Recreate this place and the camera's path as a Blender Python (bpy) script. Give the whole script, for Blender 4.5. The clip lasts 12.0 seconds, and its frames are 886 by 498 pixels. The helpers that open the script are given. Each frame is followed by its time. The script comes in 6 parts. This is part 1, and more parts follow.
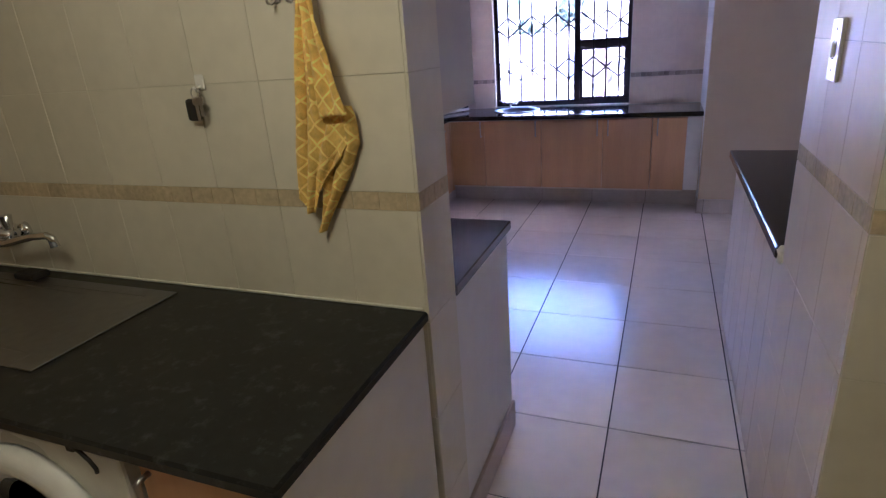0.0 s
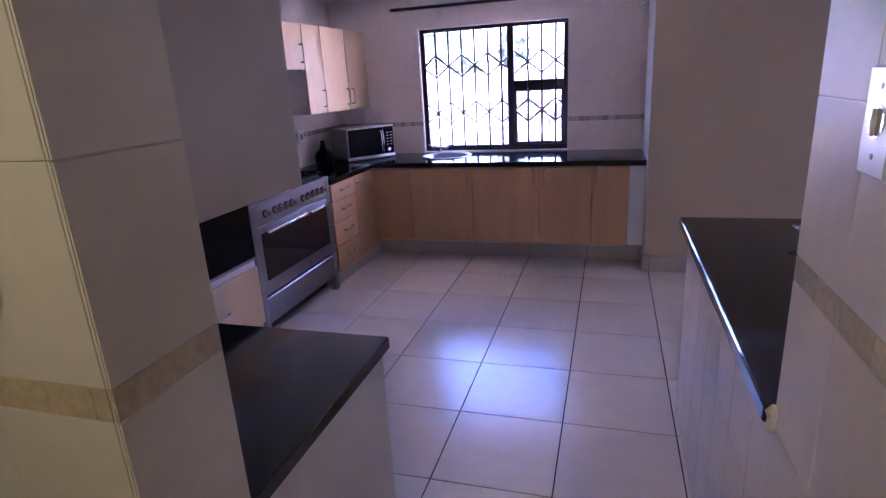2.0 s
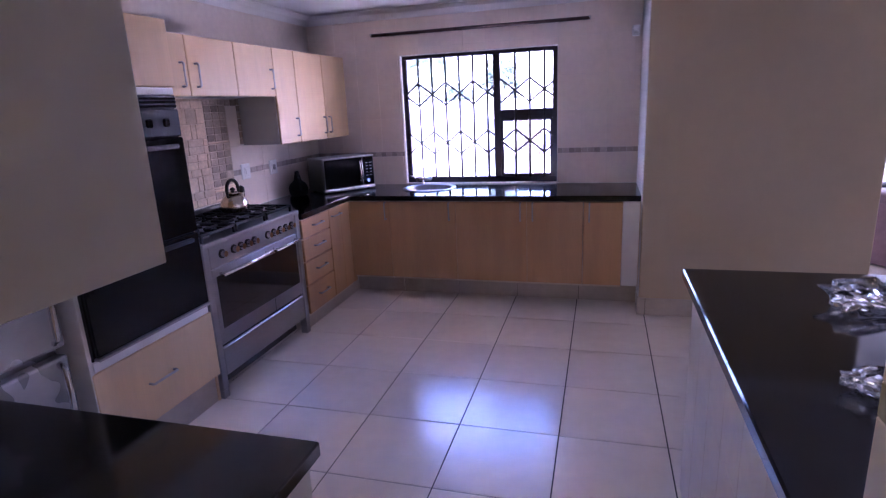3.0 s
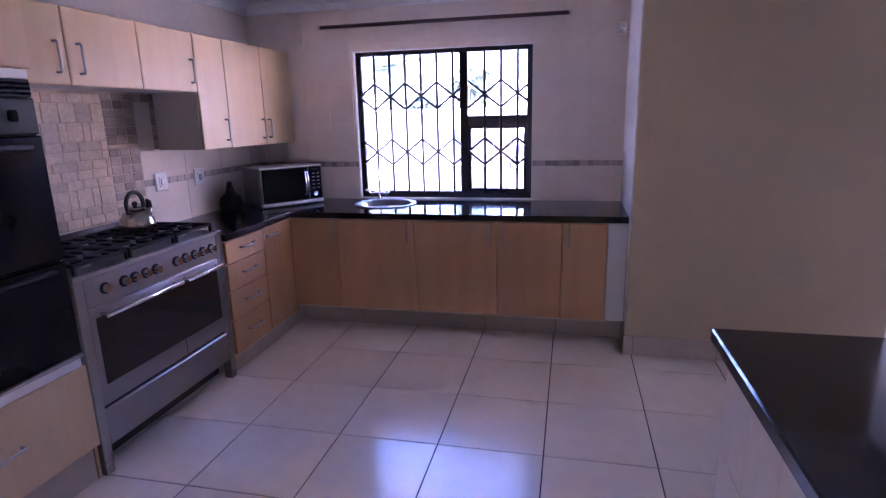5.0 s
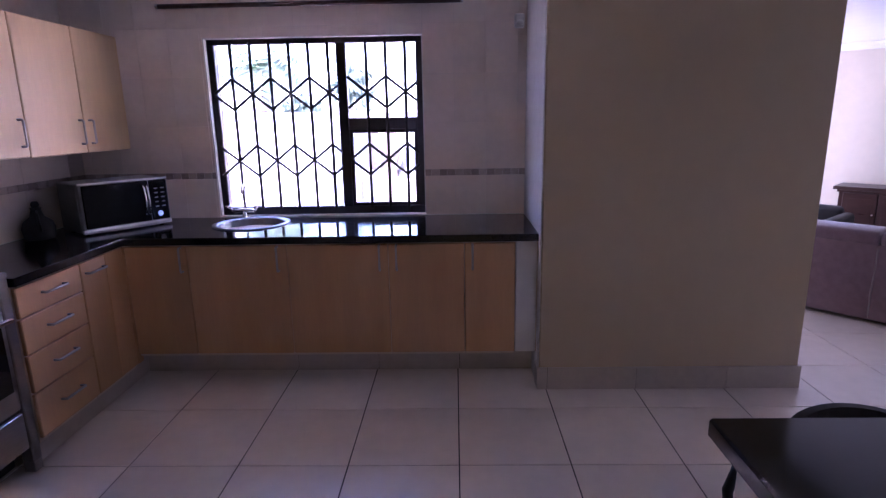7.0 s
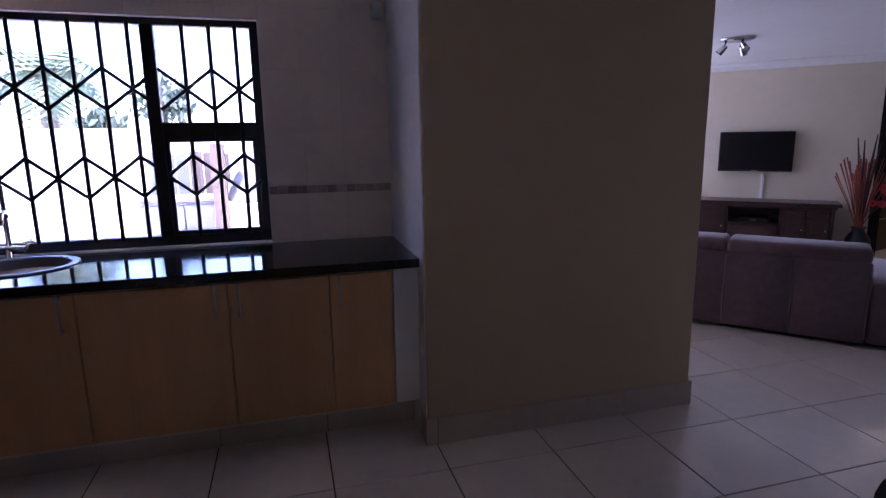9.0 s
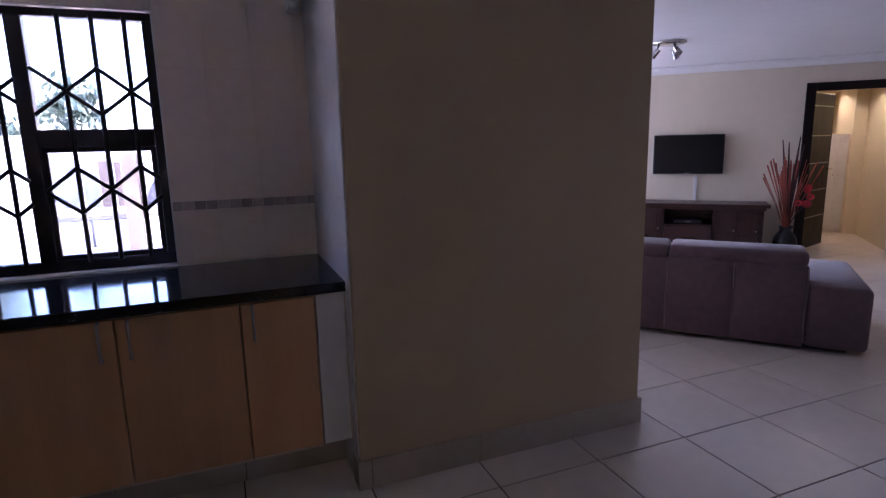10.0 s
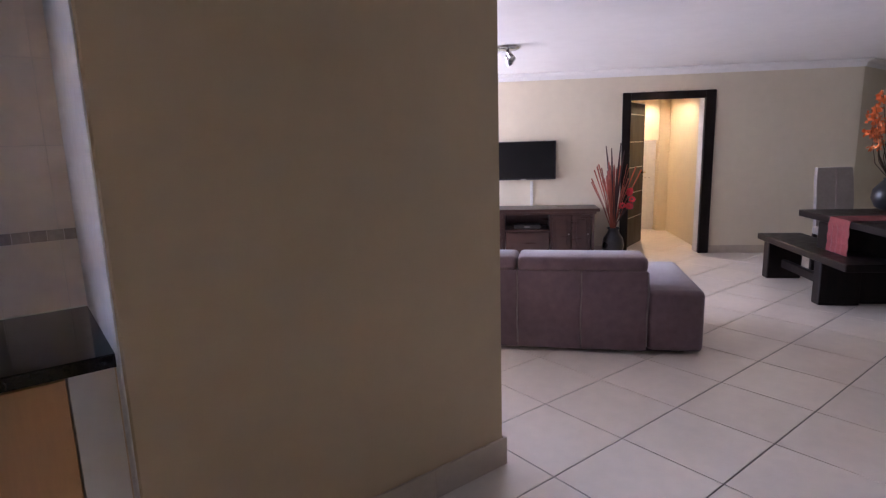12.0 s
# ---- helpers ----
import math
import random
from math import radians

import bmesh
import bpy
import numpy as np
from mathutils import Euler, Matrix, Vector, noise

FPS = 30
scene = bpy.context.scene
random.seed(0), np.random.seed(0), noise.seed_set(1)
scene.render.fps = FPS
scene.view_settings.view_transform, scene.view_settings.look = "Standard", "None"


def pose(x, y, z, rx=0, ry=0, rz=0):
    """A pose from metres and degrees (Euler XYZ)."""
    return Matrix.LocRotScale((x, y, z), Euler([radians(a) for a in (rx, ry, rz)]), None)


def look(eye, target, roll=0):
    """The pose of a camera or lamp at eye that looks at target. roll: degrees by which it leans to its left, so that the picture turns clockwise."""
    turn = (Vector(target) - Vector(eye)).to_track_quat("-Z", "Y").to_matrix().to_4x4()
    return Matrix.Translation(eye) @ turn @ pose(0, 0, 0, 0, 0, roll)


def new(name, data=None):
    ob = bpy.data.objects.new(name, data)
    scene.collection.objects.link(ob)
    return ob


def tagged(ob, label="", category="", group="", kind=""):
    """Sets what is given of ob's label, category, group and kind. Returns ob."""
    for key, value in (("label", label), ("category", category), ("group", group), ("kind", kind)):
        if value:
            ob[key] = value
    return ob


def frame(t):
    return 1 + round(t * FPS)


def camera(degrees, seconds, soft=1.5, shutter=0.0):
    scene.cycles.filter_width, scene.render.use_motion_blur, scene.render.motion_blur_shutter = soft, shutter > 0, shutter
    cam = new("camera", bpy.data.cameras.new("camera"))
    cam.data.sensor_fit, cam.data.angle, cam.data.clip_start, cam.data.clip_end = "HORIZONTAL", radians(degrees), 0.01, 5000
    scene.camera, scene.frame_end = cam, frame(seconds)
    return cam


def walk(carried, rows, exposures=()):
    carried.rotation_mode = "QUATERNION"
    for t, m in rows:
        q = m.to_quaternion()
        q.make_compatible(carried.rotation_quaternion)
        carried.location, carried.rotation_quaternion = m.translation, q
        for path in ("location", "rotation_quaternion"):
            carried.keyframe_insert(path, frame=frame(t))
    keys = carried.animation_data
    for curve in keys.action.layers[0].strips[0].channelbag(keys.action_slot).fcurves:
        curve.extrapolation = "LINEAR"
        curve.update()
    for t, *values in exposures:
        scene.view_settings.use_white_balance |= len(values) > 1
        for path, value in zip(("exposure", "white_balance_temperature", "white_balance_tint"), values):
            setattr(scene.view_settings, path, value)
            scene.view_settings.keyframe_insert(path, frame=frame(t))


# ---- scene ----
cam = camera(76.8, 12.0, soft=1.3)
PATH = [
    (0, (0.29, 0.425, 1.578), (-0.424, 2.163, 0.892), -4.3),
    (0.5, (0.307, 0.615, 1.588), (-0.339, 2.377, 0.896), -4.0),
    (1, (0.317, 0.796, 1.583), (-0.294, 2.576, 0.905), -3.7),
    (1.5, (0.312, 0.984, 1.586), (-0.276, 2.787, 0.95), -3.5),
    (2, (0.318, 1.156, 1.587), (-0.245, 2.984, 1.001), -3.3),
    (2.5, (0.326, 1.34, 1.6), (-0.223, 3.187, 1.064), -3.0),
    (4.5, (0.232, 2.0, 1.545), (-0.255, 3.883, 1.078), -1.6),
    (5, (0.227, 2.163, 1.533), (-0.21, 4.058, 1.068), -1.4),
    (5.5, (0.201, 2.33, 1.521), (-0.158, 4.242, 1.057), -1.3),
    (6, (0.164, 2.493, 1.499), (-0.079, 4.425, 1.043), -1.2),
    (6.5, (0.145, 2.627, 1.502), (0.002, 4.57, 1.048), -1.1),
    (7, (0.138, 2.764, 1.511), (0.092, 4.711, 1.056), -1.0),
    (9, (0.029, 3.34, 1.412), (0.555, 5.232, 1.033), -0.8),
    (9.5, (0.096, 3.453, 1.415), (0.714, 5.319, 1.046), -1.0),
    (10, (0.158, 3.579, 1.424), (0.878, 5.408, 1.056), -1.3),
    (10.5, (0.185, 3.7, 1.436), (1.04, 5.47, 1.066), -1.5),
    (11, (0.225, 3.795, 1.449), (1.215, 5.492, 1.074), -1.5),
    (11.5, (0.318, 3.899, 1.44), (1.424, 5.525, 1.075), -1.8),
    (12, (0.415, 3.987, 1.443), (1.614, 5.546, 1.082), -1.7),
]
EXPOSURES = [(0.0, 5.02, 4780, 43), (1.0, 4.9, 4830, 50), (2.0, 4.82, 4950, 54), (4.5, 4.8, 5000, 54), (6.0, 4.5, 5080, 54), (7.0, 4.16, 5130, 51), (9.0, 3.02, 5150, 42), (10.5, 3.58, 5350, 38), (11.5, 4.08, 5650, 35), (12.0, 4.46, 5800, 34)]
walk(cam, [(t, look(e, g, r)) for t, e, g, r in PATH], EXPOSURES)

# ---- world, sun, large lights ----
world = bpy.data.worlds.new("world")
scene.world = world
world.use_nodes = True
_wn = world.node_tree.nodes
_sky = _wn.new("ShaderNodeTexSky")
_sky.sky_type = 'NISHITA'
_sky.sun_disc = False
_sky.sun_elevation, _sky.sun_rotation = radians(62), radians(253)
_wn["Background"].inputs["Strength"].default_value = 0.15
world.node_tree.links.new(_sky.outputs["Color"], _wn["Background"].inputs["Color"])

sun_data = bpy.data.lights.new("sun", 'SUN')
sun_data.energy, sun_data.angle, sun_data.color = 5.0, radians(0.5), (1.0, 0.95, 0.88)
sun = new("sun", sun_data)
sun.matrix_world = look((-5.0, -1.5, 10), (0, 0, 0))


def area_lamp(name, m, sx, sy, watts, color):
    d = bpy.data.lights.new(name, 'AREA')
    d.shape, d.size, d.size_y, d.energy, d.color = 'RECTANGLE', sx, sy, watts, color
    o = new(name, d)
    o.matrix_world = m
    return o


# daylight through the sliding door of the living room, behind the pillar
area_lamp("daylight_sliding_door", pose(2.35, 10.93, 1.12, -90, 0, 0), 2.7, 1.95, 9.3, (0.80, 0.90, 1.0))
# warm bulb of the scullery
d = bpy.data.lights.new("scullery_bulb", 'POINT')
d.energy, d.color, d.shadow_soft_size = 0.58, (1.0, 0.90, 0.36), 0.16
new("scullery_bulb", d).location = (-0.33, 0.50, 2.22)
# warm downlights of the corridor
for k in (1.1, 2.6):
    d = bpy.data.lights.new("corridor_downlight", 'SPOT')
    d.energy, d.color, d.spot_size, d.shadow_soft_size = 2.0, (1.0, 0.80, 0.48), radians(150), 0.05
    o = new("corridor_downlight", d)
    o.location = (7.02 + 0.7071 * k, 7.88 + 0.7071 * k, 2.12)


# ---- materials ----
def mat(name, base, rough=0.5, metal=0.0, var=0.08, scale=6.0, fine=0.04, bump=0.0, bscale=80.0, rnd=0.0, stretch=(1, 1, 1),
        rvar=0.06, coat=0.0, spec=0.5, sheen=0.0):
    m = bpy.data.materials.new(name)
    m.use_nodes = True
    n, l = m.node_tree.nodes, m.node_tree.links
    b = n["Principled BSDF"]
    geo = n.new("ShaderNodeNewGeometry")
    mp = n.new("ShaderNodeMapping")
    mp.inputs["Scale"].default_value = stretch
    l.new(geo.outputs["Position"], mp.inputs["Vector"])
    big, small = n.new("ShaderNodeTexNoise"), n.new("ShaderNodeTexNoise")
    big.inputs["Scale"].default_value, big.inputs["Detail"].default_value = scale * 0.35, 3
    small.inputs["Scale"].default_value, small.inputs["Detail"].default_value = scale * 4, 4
    for t in (big, small):
        l.new(mp.outputs["Vector"], t.inputs["Vector"])

    def ramp(src, lo, hi):
        r = n.new("ShaderNodeMapRange")
        r.inputs["From Min"].default_value, r.inputs["From Max"].default_value = 0.3, 0.7
        r.inputs["To Min"].default_value, r.inputs["To Max"].default_value = lo, hi
        l.new(src, r.inputs["Value"])
        return r.outputs["Result"]

    mul = n.new("ShaderNodeMath")
    mul.operation = 'MULTIPLY'
    l.new(ramp(big.outputs["Fac"], 1 - var, 1 + var), mul.inputs[0])
    l.new(ramp(small.outputs["Fac"], 1 - fine, 1 + fine), mul.inputs[1])
    val = mul.outputs[0]
    if rnd:
        info = n.new("ShaderNodeObjectInfo")
        r2 = n.new("ShaderNodeMapRange")
        r2.inputs["To Min"].default_value, r2.inputs["To Max"].default_value = 1 - rnd, 1 + rnd
        l.new(info.outputs["Random"], r2.inputs["Value"])
        m2 = n.new("ShaderNodeMath")
        m2.operation = 'MULTIPLY'
        l.new(val, m2.inputs[0])
        l.new(r2.outputs["Result"], m2.inputs[1])
        val = m2.outputs[0]
    hsv = n.new("ShaderNodeHueSaturation")
    hsv.inputs["Color"].default_value = (*base, 1)
    l.new(val, hsv.inputs["Value"])
    l.new(hsv.outputs["Color"], b.inputs["Base Color"])
    l.new(ramp(big.outputs["Fac"], max(0.02, rough - rvar), min(1, rough + rvar)), b.inputs["Roughness"])
    b.inputs["Metallic"].default_value = metal
    b.inputs["Specular IOR Level"].default_value = spec
    b.inputs["Coat Weight"].default_value = coat
    b.inputs["Sheen Weight"].default_value = sheen
    if bump:
        bt = n.new("ShaderNodeTexNoise")
        bt.inputs["Scale"].default_value, bt.inputs["Detail"].default_value = bscale, 4
        l.new(mp.outputs["Vector"], bt.inputs["Vector"])
        bp = n.new("ShaderNodeBump")
        bp.inputs["Strength"].default_value, bp.inputs["Distance"].default_value = bump, 0.004
        l.new(bt.outputs["Fac"], bp.inputs["Height"])
        l.new(bp.outputs["Normal"], b.inputs["Normal"])
    return m


def glass(name, tint=(1, 1, 1), rough=0.0):
    m = bpy.data.materials.new(name)
    m.use_nodes = True
    b = m.node_tree.nodes["Principled BSDF"]
    b.inputs["Base Color"].default_value = (*tint, 1)
    b.inputs["Transmission Weight"].default_value = 1
    b.inputs["Roughness"].default_value = rough
    b.inputs["IOR"].default_value = 1.45
    return m


def glow(name, color, strength):
    m = bpy.data.materials.new(name)
    m.use_nodes = True
    b = m.node_tree.nodes["Principled BSDF"]
    b.inputs["Emission Color"].default_value = (*color, 1)
    b.inputs["Emission Strength"].default_value = strength
    return m


def granite(name, dark, fleck, rough, spec=0.6, grain=95):
    m = mat(name, dark, rough, var=0.25, scale=10, fine=0.3, rvar=0.03, spec=spec)
    n, l = m.node_tree.nodes, m.node_tree.links
    b = n["Principled BSDF"]
    src = b.inputs["Base Color"].links[0].from_socket
    geo = n.new("ShaderNodeNewGeometry")
    v = n.new("ShaderNodeTexNoise")
    v.inputs["Scale"].default_value, v.inputs["Detail"].default_value, v.inputs["Roughness"].default_value = grain, 6, 0.7
    l.new(geo.outputs["Position"], v.inputs["Vector"])
    r = n.new("ShaderNodeMapRange")
    r.inputs["From Min"].default_value, r.inputs["From Max"].default_value = 0.54, 0.72
    l.new(v.outputs["Fac"], r.inputs["Value"])
    mx = n.new("ShaderNodeMix")
    mx.data_type = 'RGBA'
    l.new(r.outputs["Result"], mx.inputs["Factor"])
    l.new(src, mx.inputs["A"])
    mx.inputs["B"].default_value = (*fleck, 1)
    l.new(mx.outputs["Result"], b.inputs["Base Color"])
    return m


def check_cloth(name, a, bcol, size):
    m = mat(name, a, 0.95, var=0.12, scale=14, fine=0.16, bump=1.0, bscale=300, sheen=0.3, spec=0.1)
    n, l = m.node_tree.nodes, m.node_tree.links
    b = n["Principled BSDF"]
    src = b.inputs["Base Color"].links[0].from_socket
    tc = n.new("ShaderNodeTexCoord")
    mp = n.new("ShaderNodeMapping")
    mp.inputs["Rotation"].default_value = (0, 0, radians(38))
    l.new(tc.outputs["UV"], mp.inputs["Vector"])
    br = n.new("ShaderNodeTexBrick")
    br.offset = 0
    br.inputs["Scale"].default_value = size
    br.inputs["Mortar Size"].default_value = 0.035
    br.inputs["Brick Width"].default_value, br.inputs["Row Height"].default_value = 0.5, 0.5
    br.inputs["Color1"].default_value = (1, 1, 1, 1)
    br.inputs["Color2"].default_value = (0.80, 0.74, 0.62, 1)
    br.inputs["Mortar"].default_value = (*bcol, 1)
    l.new(mp.outputs["Vector"], br.inputs["Vector"])
    mx = n.new("ShaderNodeMix")
    mx.data_type, mx.blend_type = 'RGBA', 'MULTIPLY'
    mx.inputs["Factor"].default_value = 1
    l.new(src, mx.inputs["A"])
    l.new(br.outputs["Color"], mx.inputs["B"])
    l.new(mx.outputs["Result"], b.inputs["Base Color"])
    return m


M_floor = mat("floor_tile", (0.85, 0.755, 0.66), 0.23, var=0.05, scale=3, fine=0.03, rnd=0.03, rvar=0.03, spec=1.0)
M_grout = mat("floor_grout", (0.045, 0.04, 0.045), 0.9, var=0.2, scale=10)
M_walltile = mat("wall_tile", (0.76, 0.655, 0.565), 0.45, var=0.05, scale=5, fine=0.03, rnd=0.025, rvar=0.015, spec=0.25)
M_wtgrout = mat("wall_grout", (0.70, 0.62, 0.55), 0.9, var=0.1)
M_cream = mat("scullery_tile", (0.68, 0.64, 0.53), 0.32, var=0.06, scale=5, fine=0.03, rnd=0.025, rvar=0.015)
M_creamgrout = mat("scullery_grout", (0.60, 0.565, 0.465), 0.9, var=0.15)
M_band = mat("border_tile", (0.56, 0.46, 0.29), 0.55, var=0.2, scale=14, fine=0.15, rnd=0.12, bump=0.3, bscale=60)
M_mosaic = mat("mosaic_tile", (0.41, 0.32, 0.25), 0.6, var=0.22, scale=16, fine=0.15, rnd=0.30, bump=0.35, bscale=70)
M_stone = mat("tumbled_stone_tile", (0.64, 0.50, 0.36), 0.65, var=0.18, scale=12, fine=0.12, rnd=0.17, bump=0.35, bscale=60)
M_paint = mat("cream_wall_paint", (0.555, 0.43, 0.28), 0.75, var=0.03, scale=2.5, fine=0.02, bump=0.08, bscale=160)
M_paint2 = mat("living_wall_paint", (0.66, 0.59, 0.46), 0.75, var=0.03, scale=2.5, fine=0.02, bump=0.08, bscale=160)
M_ceil = mat("ceiling_paint", (0.78, 0.77, 0.76), 0.8, var=0.02, scale=2, fine=0.02, bump=0.05, bscale=120)
M_yellow = mat("corridor_paint", (0.74, 0.64, 0.45), 0.7, var=0.03, scale=2.5, fine=0.02)
M_skirt = mat("skirting_tile", (0.50, 0.42, 0.34), 0.4, var=0.08, scale=5, fine=0.05, rnd=0.06)
M_beech = mat("beech_laminate", (0.60, 0.335, 0.155), 0.42, var=0.07, scale=5, fine=0.028, rnd=0.05, stretch=(5, 5, 0.5), spec=0.4)
M_maple = mat("maple_laminate", (0.67, 0.475, 0.265), 0.45, var=0.06, scale=5, fine=0.022, rnd=0.04, stretch=(5, 5, 0.5), spec=0.45)
M_edge = mat("laminate_edge", (0.66, 0.53, 0.39), 0.45, var=0.05)
M_white = mat("white_melamine", (0.76, 0.74, 0.71), 0.4, var=0.04, scale=4, fine=0.02)
M_grey = mat("pale_grey_panel", (0.58, 0.55, 0.52), 0.4, var=0.03, scale=3, fine=0.02)
M_granite = granite("black_granite", (0.012, 0.011, 0.012), (0.045, 0.04, 0.038), 0.09)
M_granite2 = granite("green_black_granite", (0.010, 0.011, 0.011), (0.060, 0.062, 0.058), 0.33, 0.3, 26)
M_seal = mat("silicone_seal", (0.72, 0.70, 0.60), 0.5, var=0.15, scale=20, fine=0.1)
M_steel = mat("brushed_steel", (0.36, 0.34, 0.335), 0.36, 1.0, var=0.03, scale=5, fine=0.04, stretch=(1, 1, 6), rvar=0.02)
# darker copy of the steel: dark reflections on hob and upstand put into colour
M_hob = mat("hob_steel_dark_reflection", (0.13, 0.125, 0.13), 0.3, 1.0, var=0.12, scale=6, fine=0.1)
M_stonegrout = mat("stone_grout", (0.57, 0.46, 0.35), 0.9, var=0.15, scale=12, fine=0.1)
M_sink = mat("sink_steel", (0.26, 0.26, 0.27), 0.34, 1.0, var=0.08, scale=8, fine=0.06)
M_plate = mat("satin_white_metal", (0.66, 0.66, 0.65), 0.3, 0.3, var=0.04)
M_chrome = mat("chrome", (0.72, 0.72, 0.73), 0.10, 1.0, var=0.03, rvar=0.03)
M_kettle = mat("worn_steel", (0.42, 0.37, 0.32), 0.2, 1.0, var=0.08, scale=10, fine=0.05)
M_nickel = mat("satin_nickel", (0.50, 0.475, 0.455), 0.44, 1.0, var=0.05)
M_black = mat("black_enamel", (0.010, 0.010, 0.011), 0.12, var=0.15, rvar=0.05, spec=0.28)
M_blackm = mat("black_matt", (0.018, 0.017, 0.017), 0.55, var=0.2, fine=0.1)
M_ovenglass = mat("oven_glass", (0.02, 0.014, 0.012), 0.06, var=0.1, rvar=0.02, coat=0.5)
M_iron = mat("cast_iron", (0.02, 0.02, 0.021), 0.6, var=0.2, fine=0.2, bump=0.3, bscale=150)
M_frame = mat("dark_bronze_window", (0.032, 0.026, 0.032), 0.45, var=0.15)
M_bars = mat("bar_paint", (0.02, 0.018, 0.02), 0.5, var=0.2)
M_glass = glass("window_glass")
M_clear = glass("clear_plastic", (0.95, 0.97, 1.0), 0.12)
M_plaster = mat("white_plaster", (0.72, 0.70, 0.68), 0.7, var=0.05)
M_plastic = mat("white_plastic", (0.74, 0.73, 0.70), 0.35, var=0.03)
M_greyplastic = mat("grey_plastic", (0.33, 0.32, 0.32), 0.4, var=0.05)
M_mwbody = mat("dark_grey_casing", (0.28, 0.275, 0.27), 0.4, var=0.05)
M_wm = mat("washing_machine_enamel", (0.62, 0.61, 0.56), 0.3, var=0.04)
M_fridge = mat("silver_fridge", (0.45, 0.45, 0.46), 0.28, 0.6, var=0.04)
M_towel = check_cloth("mustard_towel", (0.93, 0.66, 0.13), (1.3, 1.3, 1.6), 9.0)
M_rod = mat("dark_wood_rod", (0.06, 0.022, 0.018), 0.35, var=0.2, stretch=(1, 9, 9))
M_velvet = mat("mauve_velvet", (0.185, 0.125, 0.14), 0.95, var=0.18, scale=5, fine=0.10, bump=0.25, bscale=260, sheen=0.4, spec=0.1)
M_velvetdark = mat("mauve_piping", (0.26, 0.20, 0.20), 0.9, var=0.1, sheen=0.5)
M_wenge = mat("wenge_wood", (0.013, 0.009, 0.008), 0.42, var=0.25, scale=6, fine=0.2, stretch=(6, 6, 1), spec=0.18)
M_mahog = mat("mahogany_wood", (0.042, 0.018, 0.013), 0.32, var=0.25, scale=6, fine=0.15, stretch=(1, 1, 7))
M_screen = mat("tv_screen", (0.006, 0.006, 0.007), 0.22, var=0.05, rvar=0.02)
M_ceramic = mat("dark_ceramic", (0.025, 0.024, 0.026), 0.3, var=0.25, fine=0.2, bump=0.2, bscale=40)
M_reed = mat("red_dried_reed", (0.30, 0.075, 0.045), 0.8, var=0.35, scale=12, fine=0.2, rnd=0.3)
M_reeddk = mat("dark_reed", (0.055, 0.022, 0.022), 0.75, var=0.3, scale=12)
M_redflower = mat("red_silk_flower", (0.42, 0.02, 0.03), 0.7, var=0.3, scale=20)
M_orange = mat("orange_blossom", (0.75, 0.20, 0.05), 0.7, var=0.3, scale=16, rnd=0.2)
M_stem = mat("brown_twig", (0.07, 0.04, 0.02), 0.8, var=0.2)
M_runner = mat("red_table_runner", (0.20, 0.036, 0.036), 0.8, var=0.2, scale=16, fine=0.15, bump=0.4, bscale=200)
M_chairfab = mat("grey_upholstery", (0.29, 0.26, 0.24), 0.85, var=0.08, scale=8, fine=0.06, bump=0.2, bscale=300)
M_leaf = mat("palm_leaf", (0.12, 0.16, 0.09), 0.5, var=0.35, scale=3, rnd=0.3)
M_bush = mat("bush_leaf", (0.12, 0.16, 0.10), 0.55, var=0.4, scale=3)
M_trunk = mat("palm_trunk", (0.20, 0.15, 0.11), 0.9, var=0.3, scale=8, bump=0.6, bscale=20)
M_gwall = mat("garden_wall_render", (0.74, 0.72, 0.69), 0.85, var=0.05, scale=1.5, bump=0.1, bscale=60)
M_paving = mat("yard_paving", (0.58, 0.54, 0.49), 0.85, var=0.12, scale=2, bump=0.2, bscale=30)
# timber, cupboard and canvas colours are darkened to stand in for patio shade
M_timber = mat("shade_toned_weathered_timber", (0.105, 0.078, 0.064), 0.7, var=0.2, scale=5, stretch=(8, 8, 1))
M_shed = mat("shade_toned_grey_cupboard", (0.15, 0.16, 0.185), 0.6, var=0.08)
M_canvas = mat("shade_toned_grey_canvas", (0.13, 0.125, 0.13), 0.85, var=0.1)
M_roof = mat("roof_slab", (0.3, 0.28, 0.26), 0.9)
M_led = glow("downlight_glow", (1.0, 0.78, 0.45), 2.5)


# ---- building helpers ----
def thing(name, at, label, category, group="", rz=0.0):
    e = new(name)
    e.empty_display_size = 0.1
    e.matrix_world = pose(at[0], at[1], at[2], 0, 0, rz)
    return tagged(e, label, category, group)


def part(name, bm, material, parent, label="", local=False, smooth=False):
    me = bpy.data.meshes.new(name)
    bmesh.ops.recalc_face_normals(bm, faces=bm.faces[:])
    bm.to_mesh(me)
    bm.free()
    me.materials.append(material)
    if smooth:
        for p in me.polygons:
            p.use_smooth = True
    ob = new(name, me)
    if parent is not None:
        ob.parent = parent
        if not local and parent.parent is None:
            ob.matrix_parent_inverse = parent.matrix_basis.inverted()
    if label:
        tagged(ob, label)
    return ob


def struct(name, bm, material, label, category="wall", kind="structure"):
    return tagged(part(name, bm, material, None), label, category, "", kind)


